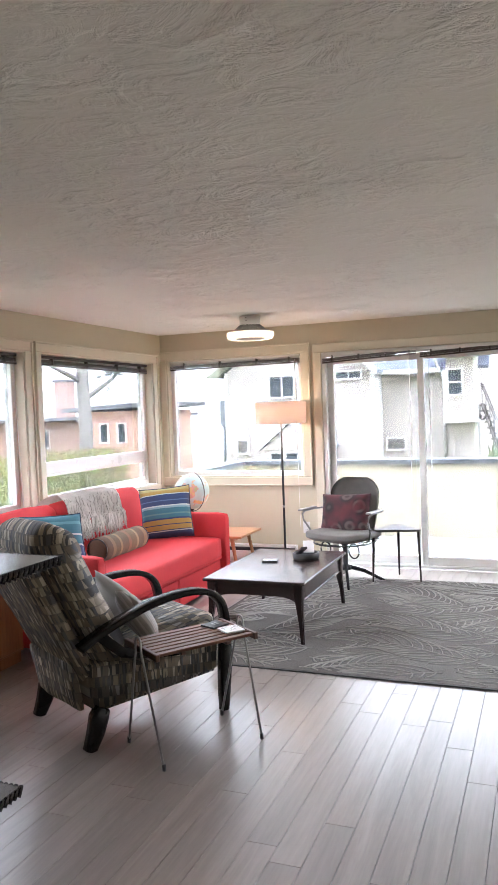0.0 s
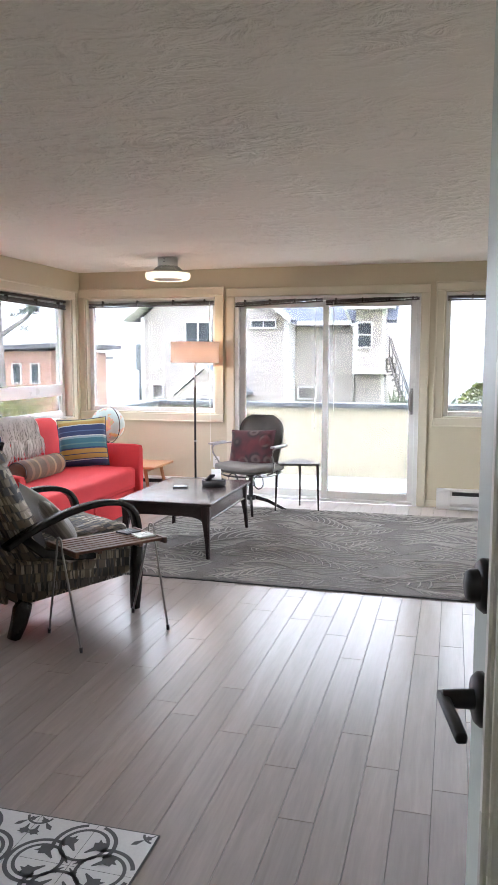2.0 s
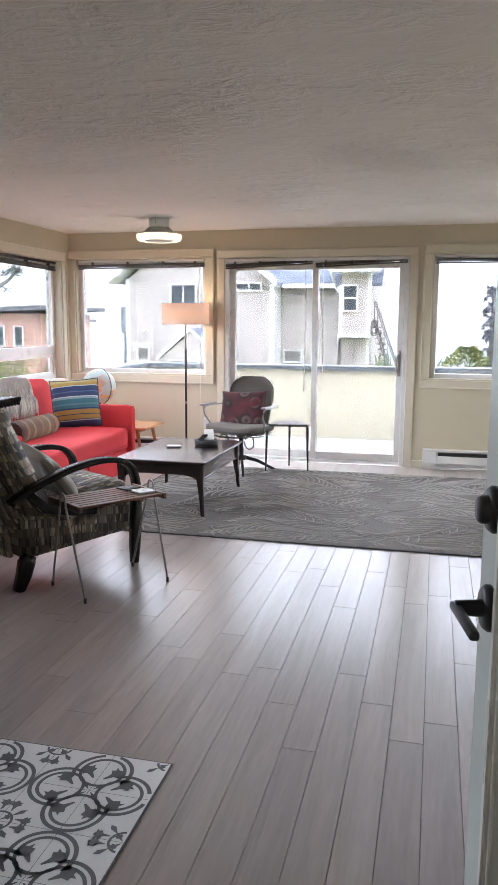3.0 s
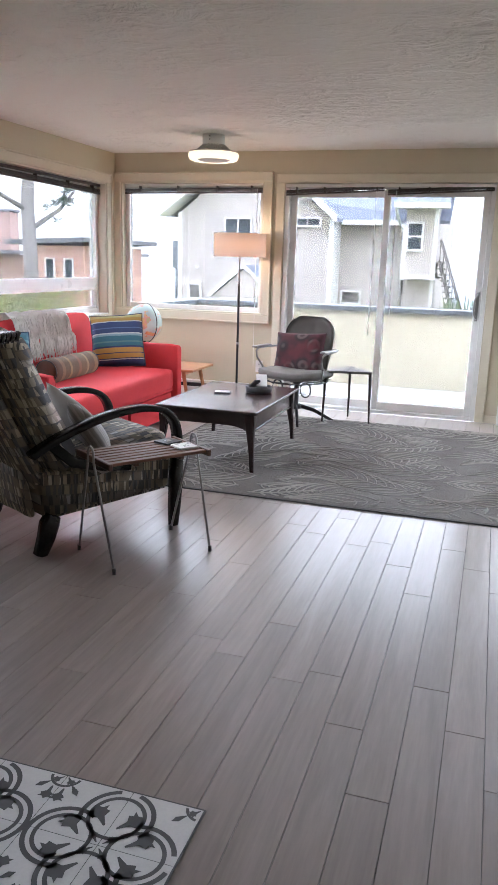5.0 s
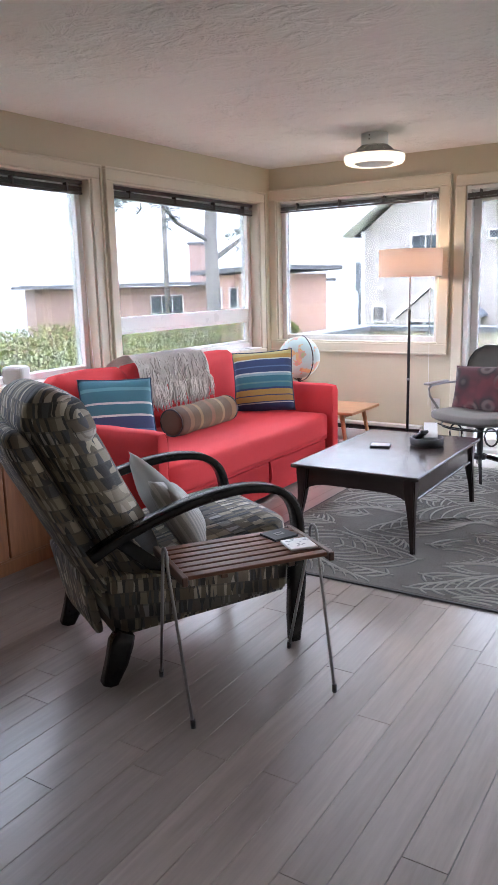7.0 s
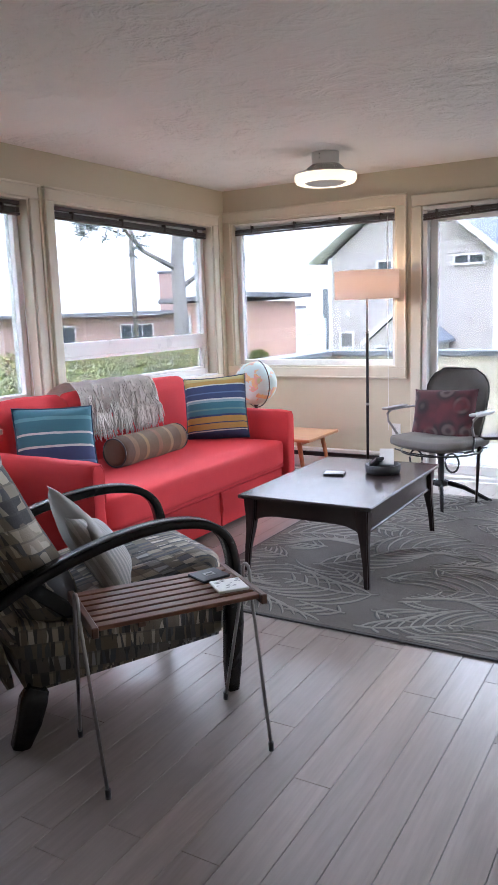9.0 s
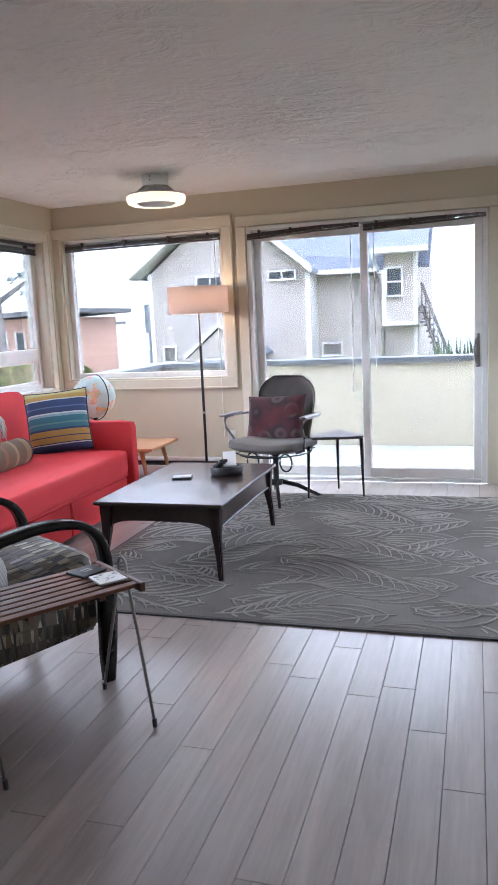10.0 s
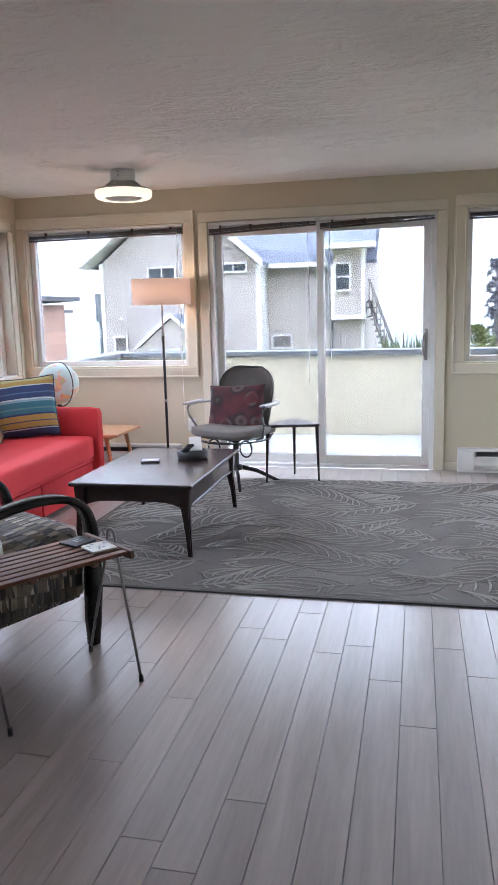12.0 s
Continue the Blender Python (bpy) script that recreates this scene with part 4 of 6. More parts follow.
# ---- reclining armchair ----
def armchair():
    c = thing("armchair", pose(-1.785, 4.234, 0, 0, 0, -30), "reclined armchair in brush-patterned cloth with black bentwood arms", "armchair")
    # upholstered box
    body = bmesh.new()
    prof = [(-0.345, 0.165), (0.375, 0.20), (0.385, 0.405), (-0.06, 0.335), (-0.28, 0.40), (-0.40, 0.43)]
    b = bmesh.new()
    lo, hi = [b.verts.new((-0.295, y, z)) for y, z in prof], [b.verts.new((0.295, y, z)) for y, z in prof]
    b.faces.new(lo), b.faces.new(hi[::-1])
    for i in range(len(prof)):
        b.faces.new((lo[i], hi[i], hi[(i + 1) % len(prof)], lo[(i + 1) % len(prof)]))
    bmesh.ops.bevel(b, geom=b.edges[:], offset=0.02, segments=2, affect="EDGES")
    merge(body, b)
    part("seat_box", smooth(body), TAPESTRY_SIDE, c)
    seat = soft_box(0.56, 0.60, 0.14, 0.03, 0.05, 10, 3)
    part("seat_cushion", seat, TAPESTRY_SEAT, c).matrix_basis = Matrix.Translation((0, 0.09, 0.335)) @ Matrix.Rotation(radians(8), 4, "X")
    # back: a thick panel leaning far back, with a rolled pillow top
    lean = Matrix.Translation((0, -0.20, 0.36)) @ Matrix.Rotation(radians(26), 4, "X")
    back = soft_box(0.57, 0.21, 0.77, 0.012, 0.095, 14, 8)
    part("backrest", back, TAPESTRY, c).matrix_basis = lean
    part("head_roll", soft_box(0.55, 0.17, 0.22, 0.012, 0.08, 10, 6), TAPESTRY, c).matrix_basis = lean @ Matrix.Translation((0, 0.032, 0.52))
    shell = soft_box(0.56, 0.085, 0.70, 0.004, 0.04, 10, 9)
    part("back_shell", shell, TAPESTRY, c).matrix_basis = lean @ Matrix.Translation((0, -0.145, 0.02))
    skirt = soft_box(0.47, 0.04, 0.25, 0.0, 0.018, 6, 2)
    part("back_skirt", skirt, TAPESTRY, c).matrix_basis = Matrix.Translation((0, -0.385, 0.17)) @ Matrix.Rotation(radians(10), 4, "X")
    for s in (-1, 1):
        x = s * 0.325
        arm = bmesh.new()
        pts = [(x, -0.43, 0.50), (x, -0.34, 0.545), (x, -0.22, 0.59), (x, -0.06, 0.635), (x, 0.10, 0.658), (x, 0.22, 0.655), (x, 0.31, 0.63), (x, 0.37, 0.575), (x, 0.395, 0.49), (x, 0.395, 0.40)]
        sweep(arm, rounded(pts), 0.033, 0.0155)
        a = part("arm", smooth(arm, 30), BLACKWOOD, c)
        leg = bmesh.new()
        sweep(leg, [(x, 0.395, 0.405), (x, 0.39, 0.25), (x, 0.38, 0.10), (x, 0.375, 0.0)], [0.030, 0.028, 0.024, 0.02], [0.024, 0.03, 0.027, 0.02])
        part("leg", leg, BLACKWOOD, c)
        rear = bmesh.new()
        xr = s * 0.29
        sweep(rear, [(xr, -0.31, 0.19), (xr, -0.33, 0.15), (xr, -0.35, 0.08), (xr, -0.385, 0.0)], [0.03, 0.032, 0.028, 0.024], [0.03, 0.04, 0.036, 0.026])
        part("leg", rear, BLACKWOOD, c)
        link = bmesh.new()
        sweep(link, [(s * 0.307, -0.33, 0.545), (s * 0.304, -0.20, 0.43), (s * 0.304, -0.02, 0.385), (s * 0.304, 0.12, 0.37)], 0.011, 0.024)
        part("side_rail", link, BLACKWOOD, c)
    return c


def rounded(pts, n=5):
    """A smooth curve through the points."""
    out = []
    q = [Vector(p) for p in pts]
    for i in range(len(q) - 1):
        a, b, c, d = q[max(i - 1, 0)], q[i], q[i + 1], q[min(i + 2, len(q) - 1)]
        for k in range(n):
            t = k / n
            out.append(0.5 * (2 * b + (c - a) * t + (2 * a - 5 * b + 4 * c - d) * t * t + (3 * b - a - 3 * c + d) * t ** 3))
    out.append(q[-1])
    return out


def sweep(bm, pts, wide, thick):
    """A flat bar with softened edges along points in a plane of constant x."""
    k = len(pts)
    prev = None
    shape = [(-1, -0.7), (-0.88, -1), (0.88, -1), (1, -0.7), (1, 0.7), (0.88, 1), (-0.88, 1), (-1, 0.7)]
    for i, p in enumerate(pts):
        p = Vector(p)
        d = (Vector(pts[min(i + 1, k - 1)]) - Vector(pts[max(i - 1, 0)])).normalized()
        nrm = Vector((1, 0, 0)).cross(d).normalized()
        w = wide[i] if isinstance(wide, list) else wide
        t = thick[i] if isinstance(thick, list) else thick
        cur = [bm.verts.new(p + Vector((1, 0, 0)) * a * w + nrm * b * t) for a, b in shape]
        if prev:
            for j in range(8):
                bm.faces.new((prev[j], prev[(j + 1) % 8], cur[(j + 1) % 8], cur[j])).smooth = True
        else:
            bm.faces.new(cur[::-1])
        prev = cur
    bm.faces.new(prev)
    return bm


armchair()
ARM = pose(-1.785, 4.234, 0, 0, 0, -30)
scatter_pillow(ARM @ basis((0.12, 0.0, 0.52), (0.75, -0.5, 0.25), (-0.45, -0.35, 0.75)), 0.34, 0.34, 0.13, TICKING, "grey ticking-striped pillow with embroidered corner in the armchair", 6)
scatter_pillow(ARM @ basis((0.02, -0.04, 0.565), (0.8, 0.2, -0.35), (0.25, -0.4, 0.8)), 0.34, 0.34, 0.12, LINEN, "pale linen pillow in the armchair", 9)


# ---- folding tray table ----
def tray_table():
    t = thing("tray_table", Matrix.Translation((-1.298, 4.005, 0)) @ Matrix.Rotation(math.atan2(0.42, 0.295), 4, "Z"), "walnut slatted tray table on splayed steel hairpin legs", "side table")
    hl, hw, h = 0.27, 0.155, 0.505
    for k in range(7):
        y = -hw + 0.022 + k * (2 * hw - 0.044) / 6
        part("slat", solid(-hl + 0.012, hl - 0.012, y - 0.0165, y + 0.0165, h - 0.014, h, 0.002, 1), WALNUT_X, t)
    for x in (-hl, hl - 0.02):
        part("end_rail", solid(x, x + 0.02, -hw - 0.012, hw + 0.012, h - 0.028, h + 0.004, 0.003, 1), WALNUT, t)
    for x in (-0.12, 0.12):
        part("batten", solid(x - 0.012, x + 0.012, -hw + 0.01, hw - 0.01, h - 0.03, h - 0.0145, 0.002, 1), WALNUT, t)
    for s in (-1, 1):
        bm = bmesh.new()
        x = s * (hl + 0.006)
        ys = 0.0
        pts = [(s * 0.26, -0.182, 0.008), (x, -0.03, h - 0.02), (x, -0.026, h + 0.028), (x, -0.016, h + 0.045), (x, 0.0, h + 0.05), (x, 0.016, h + 0.045), (x, 0.026, h + 0.028), (x, 0.03, h - 0.02), (s * 0.26, 0.182, 0.008)]
        tube(bm, pts, 0.0058, 8)
        leg = part("hairpin_leg", bm, METAL, t)
        for y in (-0.182, 0.182):
            part("rubber_foot", tube(bmesh.new(), [(s * 0.26, y, 0.0), (s * 0.26, y * 0.99, 0.028)], 0.009, 8), BLACKPL, leg)


WALNUT_X = wood("walnut slat", (0.10, 0.040, 0.023), (0.22, 0.098, 0.058), 0.38, "x", 1.6, 0.0, 0.0, 0.35)
tray_table()


# ---- swivel chair with steel arms ----
def swivel_chair():
    c = thing("swivel_chair", pose(-1.40, 7.36, 0, 0, 0, -14), "grey padded swivel chair with bent steel arms and splayed base", "chair")
    seat = soft_box(0.53, 0.52, 0.075, 0.015, 0.03, 10, 4)
    for v in seat.verts:
        v.co.x *= 1 - 0.10 * max(0, v.co.y / 0.26)
        v.co.z += 0.02 * (v.co.x / 0.26) ** 2
    seat.transform(Matrix.Translation((0, 0, 0.385)) @ Matrix.Rotation(radians(-3), 4, "X"))
    part("seat", seat, GREYFAB, c)
    # upright shell, wider at the shoulder, tapering to the seat, curved round the sitter
    bm = bmesh.new()
    nu, nv = 14, 12
    rows = []
    for j in range(nv + 1):
        v = j / nv
        z = 0.42 + 0.50 * v
        w = 0.235 * (0.86 + 0.14 * math.sin(v * 2.2))
        if v > 0.7:
            w *= math.sqrt(max(0.0, 1 - ((v - 0.7) / 0.32) ** 2)) * 0.75 + 0.25
        row = []
        for i in range(nu + 1):
            u = 2 * i / nu - 1
            row.append(bm.verts.new((w * u, 0.20 + 0.11 * v - 0.07 * u * u, z)))
        rows.append(row)
    for j in range(nv):
        for i in range(nu):
            bm.faces.new((rows[j][i], rows[j][i + 1], rows[j + 1][i + 1], rows[j + 1][i])).smooth = True
    bmesh.ops.solidify(bm, geom=bm.faces[:], thickness=0.045)
    for f in bm.faces:
        f.smooth = True
    bk = part("backrest", bm, GREYFAB, c)
    edge = []
    for j in range(nv + 1):
        v = j / nv
        w = 0.235 * (0.86 + 0.14 * math.sin(v * 2.2))
        if v > 0.7:
            w *= math.sqrt(max(0.0, 1 - ((v - 0.7) / 0.32) ** 2)) * 0.75 + 0.25
        edge.append((w + 0.006, 0.20 + 0.11 * v - 0.065, 0.42 + 0.50 * v))
    part("rim", tube(bmesh.new(), edge + [(-x, y, z) for x, y, z in edge[::-1]], 0.006, 6), BLACKMETAL, bk)
    for s in (-1, 1):
        bm = bmesh.new()
        tube(bm, [(s * 0.24, 0.20, 0.62), (s * 0.30, 0.17, 0.645), (s * 0.335, 0.06, 0.645), (s * 0.335, -0.12, 0.645), (s * 0.33, -0.17, 0.625), (s * 0.32, -0.17, 0.57), (s * 0.30, -0.10, 0.48), (s * 0.27, -0.06, 0.40), (s * 0.2, -0.04, 0.375)], 0.009, 8)
        a = part("arm", bm, METAL, c)
        part("arm_pad", solid(s * 0.335 - 0.026, s * 0.335 + 0.026, -0.20, 0.07, 0.650, 0.668, 0.008, 2), METAL, a, "flat polished armrest")
        ring = bmesh.new()
        tube(ring, [(s * 0.14 + 0.05 * math.cos(i * math.pi / 8), -0.10, 0.31 + 0.065 * math.sin(i * math.pi / 8)) for i in range(16)], 0.007, 6, True)
        part("scroll", ring, BLACKMETAL, c)
    wires = bmesh.new()
    for y in (-0.20, 0.0, 0.18):
        tube(wires, [(-0.25, y, 0.385), (-0.14, y, 0.365), (0.14, y, 0.365), (0.25, y, 0.385)], 0.005, 6)
    tube(wires, [(0.27 * math.cos(a * math.pi / 10), 0.30 * math.sin(a * math.pi / 10), 0.375) for a in range(20)], 0.006, 6, True)
    part("wire_frame", wires, BLACKMETAL, c)
    part("column", lathe(bmesh.new(), [(0.05, 0.36), (0.03, 0.34), (0.022, 0.33), (0.022, 0.16), (0.05, 0.15), (0.05, 0.12), (0.0, 0.118)], 20), BLACKMETAL, c)
    for k in range(4):
        a = math.pi / 2 * k + 0.55
        d = Vector((math.cos(a), math.sin(a), 0))
        part("base_leg", tube(bmesh.new(), [d * 0.02 + Vector((0, 0, 0.145)), d * 0.16 + Vector((0, 0, 0.105)), d * 0.34 + Vector((0, 0, 0.011))], [0.016, 0.014, 0.010], 8, flat=1.2), BLACKWOOD, c)


swivel_chair()


def make_red_pattern():
    m, n, l, p = material("dark red printed cushion")
    v = coords(n, l, (1, 1, 1))
    vor = n.new("ShaderNodeTexVoronoi")
    vor.inputs["Scale"].default_value = 6.5
    vor.inputs["Randomness"].default_value = 0.75
    l.new(v, vor.inputs["Vector"])
    rings = ramp(n, l, vor.outputs["Distance"], [(0.0, (0.02, 0.008, 0.009)), (0.2, (0.03, 0.012, 0.012)), (0.27, (0.085, 0.06, 0.056)), (0.34, (0.08, 0.055, 0.05)), (0.42, (0.012, 0.004, 0.005)), (0.6, (0.05, 0.004, 0.008))])
    big = noise_of(n, l, v, 5, 2)
    l.new(mixed(n, l, ramp(n, l, big, [(0.5, (0, 0, 0)), (0.62, (1, 1, 1))]), rings, (0.085, 0.006, 0.011)), p.inputs["Base Color"])
    p.inputs["Roughness"].default_value = 0.75
    bumped(n, l, p, noise_of(n, l, v, 220, 2), 0.3, 0.003)
    return m


scatter_pillow(pose(-1.40, 7.36, 0, 0, 0, -14) @ basis((-0.03, 0.08, 0.61), (1, 0.03, 0.05), (-0.06, 0.30, 1)), 0.49, 0.36, 0.16, make_red_pattern(), "dark red printed pillow leaning in the swivel chair", 13)


# ---- three-legged side table ----
def side_table():
    t = thing("side_table", pose(0, 0, 0.0), "small dark wooden three-legged side table with rounded triangular top", "side table")
    a, b, c = Vector((-1.16, 7.385, 0)), Vector((-0.755, 7.466, 0)), Vector((-1.0, 7.78, 0))
    mid = (a + b + c) / 3
    corners = [mid + (q - mid) * 1.16 for q in (a, b, c)]
    out = []
    for i, q in enumerate(corners):
        p0, p1 = corners[i - 1], corners[(i + 1) % 3]
        d0, d1 = (p0 - q).normalized(), (p1 - q).normalized()
        for k in range(6):
            f = k / 5
            s = q + d0 * 0.07 * (1 - f) ** 2 + d1 * 0.07 * f ** 2
            out.append((s.x, s.y))
    bm = slab(bmesh.new(), out, 0.455, 0.475, 0.005)
    part("tabletop", bm, DARKWOOD, t)
    for q in (a, b, c):
        z0 = 0.0125 if q.y < 7.5 else 0.0
        top = mid + (q - mid) * 0.94
        part("leg", tube(bmesh.new(), [(q.x, q.y, z0), (top.x, top.y, 0.456)], [0.0075, 0.0145], 10), DARKWOOD_Z, t)


side_table()


# ---- end table with globe ----
def end_table():
    t = thing("end_table", pose(0, 0, 0), "honey oak end table with splayed legs beside the sofa", "side table")
    x0, x1, y0, y1, h = -3.20, -2.32, 7.16, 7.70, 0.42
    part("tabletop", solid(x0, x1, y0, y1, h - 0.022, h, 0.005, 2), OAK, t)
    for x, sx in ((x0 + 0.12, -1), (x1 - 0.12, 1)):
        for y, sy in ((y0 + 0.07, -1), (y1 - 0.07, 1)):
            part("leg", tube(bmesh.new(), [(x + sx * 0.075, y + sy * 0.03, 0.0), (x, y, h - 0.0225)], [0.011, 0.02], 10), OAK, t)
        part("rail", solid(x - 0.012, x + 0.012, y0 + 0.09, y1 - 0.09, h - 0.06, h - 0.0225), OAK, t)


end_table()


def make_globe():
    m, n, l, p = material("printed globe map")
    v = coords(n, l)
    f = noise_of(n, l, v, 8.5, 5, 0.55, 0.4)
    hue = noise_of(n, l, v, 13, 1)
    land = ramp(n, l, hue, [(0.3, (0.55, 0.22, 0.12)), (0.45, (0.62, 0.45, 0.2)), (0.55, (0.6, 0.3, 0.28)), (0.7, (0.35, 0.45, 0.2))])
    l.new(mixed(n, l, ramp(n, l, f, [(0.535, (0, 0, 0)), (0.55, (1, 1, 1))]), mixed(n, l, hue, (0.38, 0.52, 0.52), (0.50, 0.63, 0.60)), land), p.inputs["Base Color"])
    p.inputs["Roughness"].default_value = 0.3
    return m


def globe():
    g = thing("globe", pose(-3.01, 7.60, 0.42), "pale blue desk globe on a metal meridian, on the end table", "globe")
    bm = bmesh.new()
    bmesh.ops.create_uvsphere(bm, u_segments=40, v_segments=24, radius=0.176)
    bm.transform(Matrix.Translation((0, 0, 0.365)) @ Matrix.Rotation(radians(23), 4, "Y"))
    part("ball", smooth(bm, 60), make_globe(), g)
    pts = [(0.196 * math.cos(a) * 0.9, 0.196 * math.cos(a) * -0.436, 0.365 + 0.196 * math.sin(a)) for a in [math.radians(-115 + i * 190 / 24) for i in range(25)]]
    part("meridian", tube(bmesh.new(), pts, 0.005, 6), BRONZE, g)
    part("stand", lathe(bmesh.new(), [(0, 0), (0.095, 0), (0.095, 0.012), (0.05, 0.03), (0.016, 0.06), (0.014, 0.17), (0.022, 0.19), (0, 0.195)], 28), DARKWOOD_Z, g)


globe()


# ---- floor lamp ----
def make_shade():
    m, n, l, p = material("cream linen shade")
    v = coords(n, l)
    f = noise_of(n, l, v, 160, 2)
    col = mixed(n, l, f, (0.74, 0.62, 0.54), (0.82, 0.72, 0.64))
    l.new(col, p.inputs["Base Color"])
    p.inputs["Roughness"].default_value = 0.9
    tr, mx = n.new("ShaderNodeBsdfTranslucent"), n.new("ShaderNodeMixShader")
    l.new(col, tr.inputs[0])
    mx.inputs[0].default_value = 0.5
    l.new(p.outputs[0], mx.inputs[1])
    l.new(tr.outputs[0], mx.inputs[2])
    l.new(mx.outputs[0], n["Material Output"].inputs[0])
    return m


FAN_GLOW = 0.3


def floor_lamp():
    f = thing("floor_lamp", pose(-2.115, 7.80, 0), "slim black floor lamp with a cream drum shade, lit", "floor lamp")
    part("base", lathe(bmesh.new(), [(0, 0), (0.135, 0), (0.135, 0.012), (0.12, 0.018), (0.012, 0.024), (0, 0.024)], 32), BLACKMETAL, f)
    pole = part("pole", tube(bmesh.new(), [(0, 0, 0.02), (0, 0, 0.62), (0, 0, 1.18)], 0.0115, 12), BLACKMETAL, f)
    for z in (0.62, 1.18):
        part("collar", tube(bmesh.new(), [(0, 0, z - 0.012), (0, 0, z + 0.008)], 0.014, 12), METAL, pole)
    part("upper_tube", tube(bmesh.new(), [(0, 0, 1.17), (0, 0, 1.52)], 0.007, 10), METAL, f, "thin coppery upper tube")
    sh = bmesh.new()
    lathe(sh, [(0.246, 1.43), (0.246, 1.64), (0.243, 1.64), (0.243, 1.43), (0.246, 1.43)], 48)
    s = part("shade", smooth(sh), make_shade(), f, "cream linen drum shade")
    spider = bmesh.new()
    for k in range(3):
        a = k * 2.094
        tube(spider, [(0, 0, 1.60), (0.243 * math.cos(a), 0.243 * math.sin(a), 1.632)], 0.003, 5)
    part("spider", spider, METAL, s)
    part("bulb", lathe(bmesh.new(), [(0.012, 1.50), (0.014, 1.52), (0.03, 1.55), (0.03, 1.57), (0.018, 1.595), (0, 1.60)], 20), glow("lamp bulb", (1.0, 0.66, 0.40), 30), f)


floor_lamp()


# ---- ceiling fan light ----
def fan_light():
    c = thing("ceiling_fan_light", pose(-2.14, 7.12, TOP), "white flush enclosed ceiling fan with a lit ring light", "ceiling light")
    part("canopy", lathe(bmesh.new(), [(0, -0.0005), (0.092, -0.0005), (0.092, -0.075), (0.088, -0.08), (0, -0.08)], 36), WHITEPL, c)
    for z in (-0.02, -0.045):
        part("screw", solid(-0.004, 0.004, -0.0945, -0.0915, z - 0.004, z + 0.004), BLACKPL, c)
    cage = bmesh.new()
    for k in range(44):
        a = 2 * math.pi * k / 44
        tube(cage, [(0.088 * math.cos(a), 0.088 * math.sin(a), -0.078), (0.115 * math.cos(a), 0.115 * math.sin(a), -0.098), (0.142 * math.cos(a), 0.142 * math.sin(a), -0.125)], 0.0042, 4)
    part("guard_ribs", cage, GREYPL, c, "grey radial guard ribs")
    part("hub", lathe(bmesh.new(), [(0.06, -0.08), (0.07, -0.13), (0.0, -0.132)], 24), GREYPL, c)
    part("ring_housing", lathe(bmesh.new(), [(0.14, -0.124), (0.175, -0.128), (0.205, -0.135), (0.208, -0.142), (0.14, -0.142), (0.14, -0.124)], 48), GREYPL, c)
    part("diffuser", smooth(lathe(bmesh.new(), [(0.207, -0.1425), (0.211, -0.155), (0.209, -0.178), (0.198, -0.196), (0.180, -0.203), (0.150, -0.200), (0.142, -0.19), (0.142, -0.1425), (0.207, -0.1425)], 56)), glow("ring light", (1.0, 0.84, 0.52), FAN_GLOW), c, "glowing warm ring diffuser")
    part("lower_guard", lathe(bmesh.new(), [(0.1415, -0.19), (0.12, -0.202), (0.05, -0.206), (0, -0.206)], 40), GREYPL, c)
    for k in range(5):
        a = 2 * math.pi * k / 5
        bm = slab(bmesh.new(), [(0.02, -0.02), (0.125, -0.045), (0.13, 0.03), (0.02, 0.025)], -0.168, -0.162)
        bm.transform(Matrix.Rotation(a, 4, "Z") @ Matrix.Rotation(0.2, 4, "X"))
        part("blade", bm, GREYPL, c)


fan_light()


# ---- low cabinet along the west wall ----
def cabinet():
    c = thing("cabinet", pose(0, 0, 0), "low reddish wood cabinet with flush doors under the window", "cabinet")
    x0, x1, y0, y1, h = WX + 0.015, -2.87, 2.95, 4.78, 0.83
    part("carcass", solid(x0, x1 - 0.022, y0, y1, 0.07, h - 0.03, 0.003, 1), CABINET, c)
    part("plinth", solid(x0, x1 - 0.03, y0 + 0.02, y1 - 0.02, 0.0, 0.069), CABINET, c)
    part("worktop", solid(x0, x1 + 0.02, y0 - 0.015, y1 + 0.015, h - 0.0295, h, 0.006, 2), CABINET, c)
    n = 4
    for k in range(n):
        a, b = y0 + 0.02 + k * (y1 - y0 - 0.04) / n, y0 + 0.02 + (k + 1) * (y1 - y0 - 0.04) / n - 0.008
        d = part("door", solid(x1 - 0.0215, x1, a, b, 0.09, h - 0.05, 0.004, 1), CABINET, c)
        yh = b - 0.05 if k % 2 == 0 else a + 0.05
        hd = bmesh.new()
        tube(hd, [(x1, yh - 0.03, 0.60), (x1 + 0.022, yh - 0.03, 0.60), (x1 + 0.022, yh + 0.03, 0.60), (x1, yh + 0.03, 0.60)], 0.005, 6)
        part("handle", hd, METAL, d, "small metal bar pull")


cabinet()


def small_device():
    d = thing("smart_display", pose(-3.03, 4.58, 0.83, 0, 0, 20), "small white two-part speaker device on the cabinet", "speaker")
    part("foot", solid(-0.045, 0.045, -0.04, 0.04, 0.0, 0.095, 0.012, 3), GREYPL, d, "grey lower block")
    part("head", solid(-0.06, 0.06, -0.05, 0.05, 0.0955, 0.19, 0.02, 3), WHITEPL, d)


small_device()


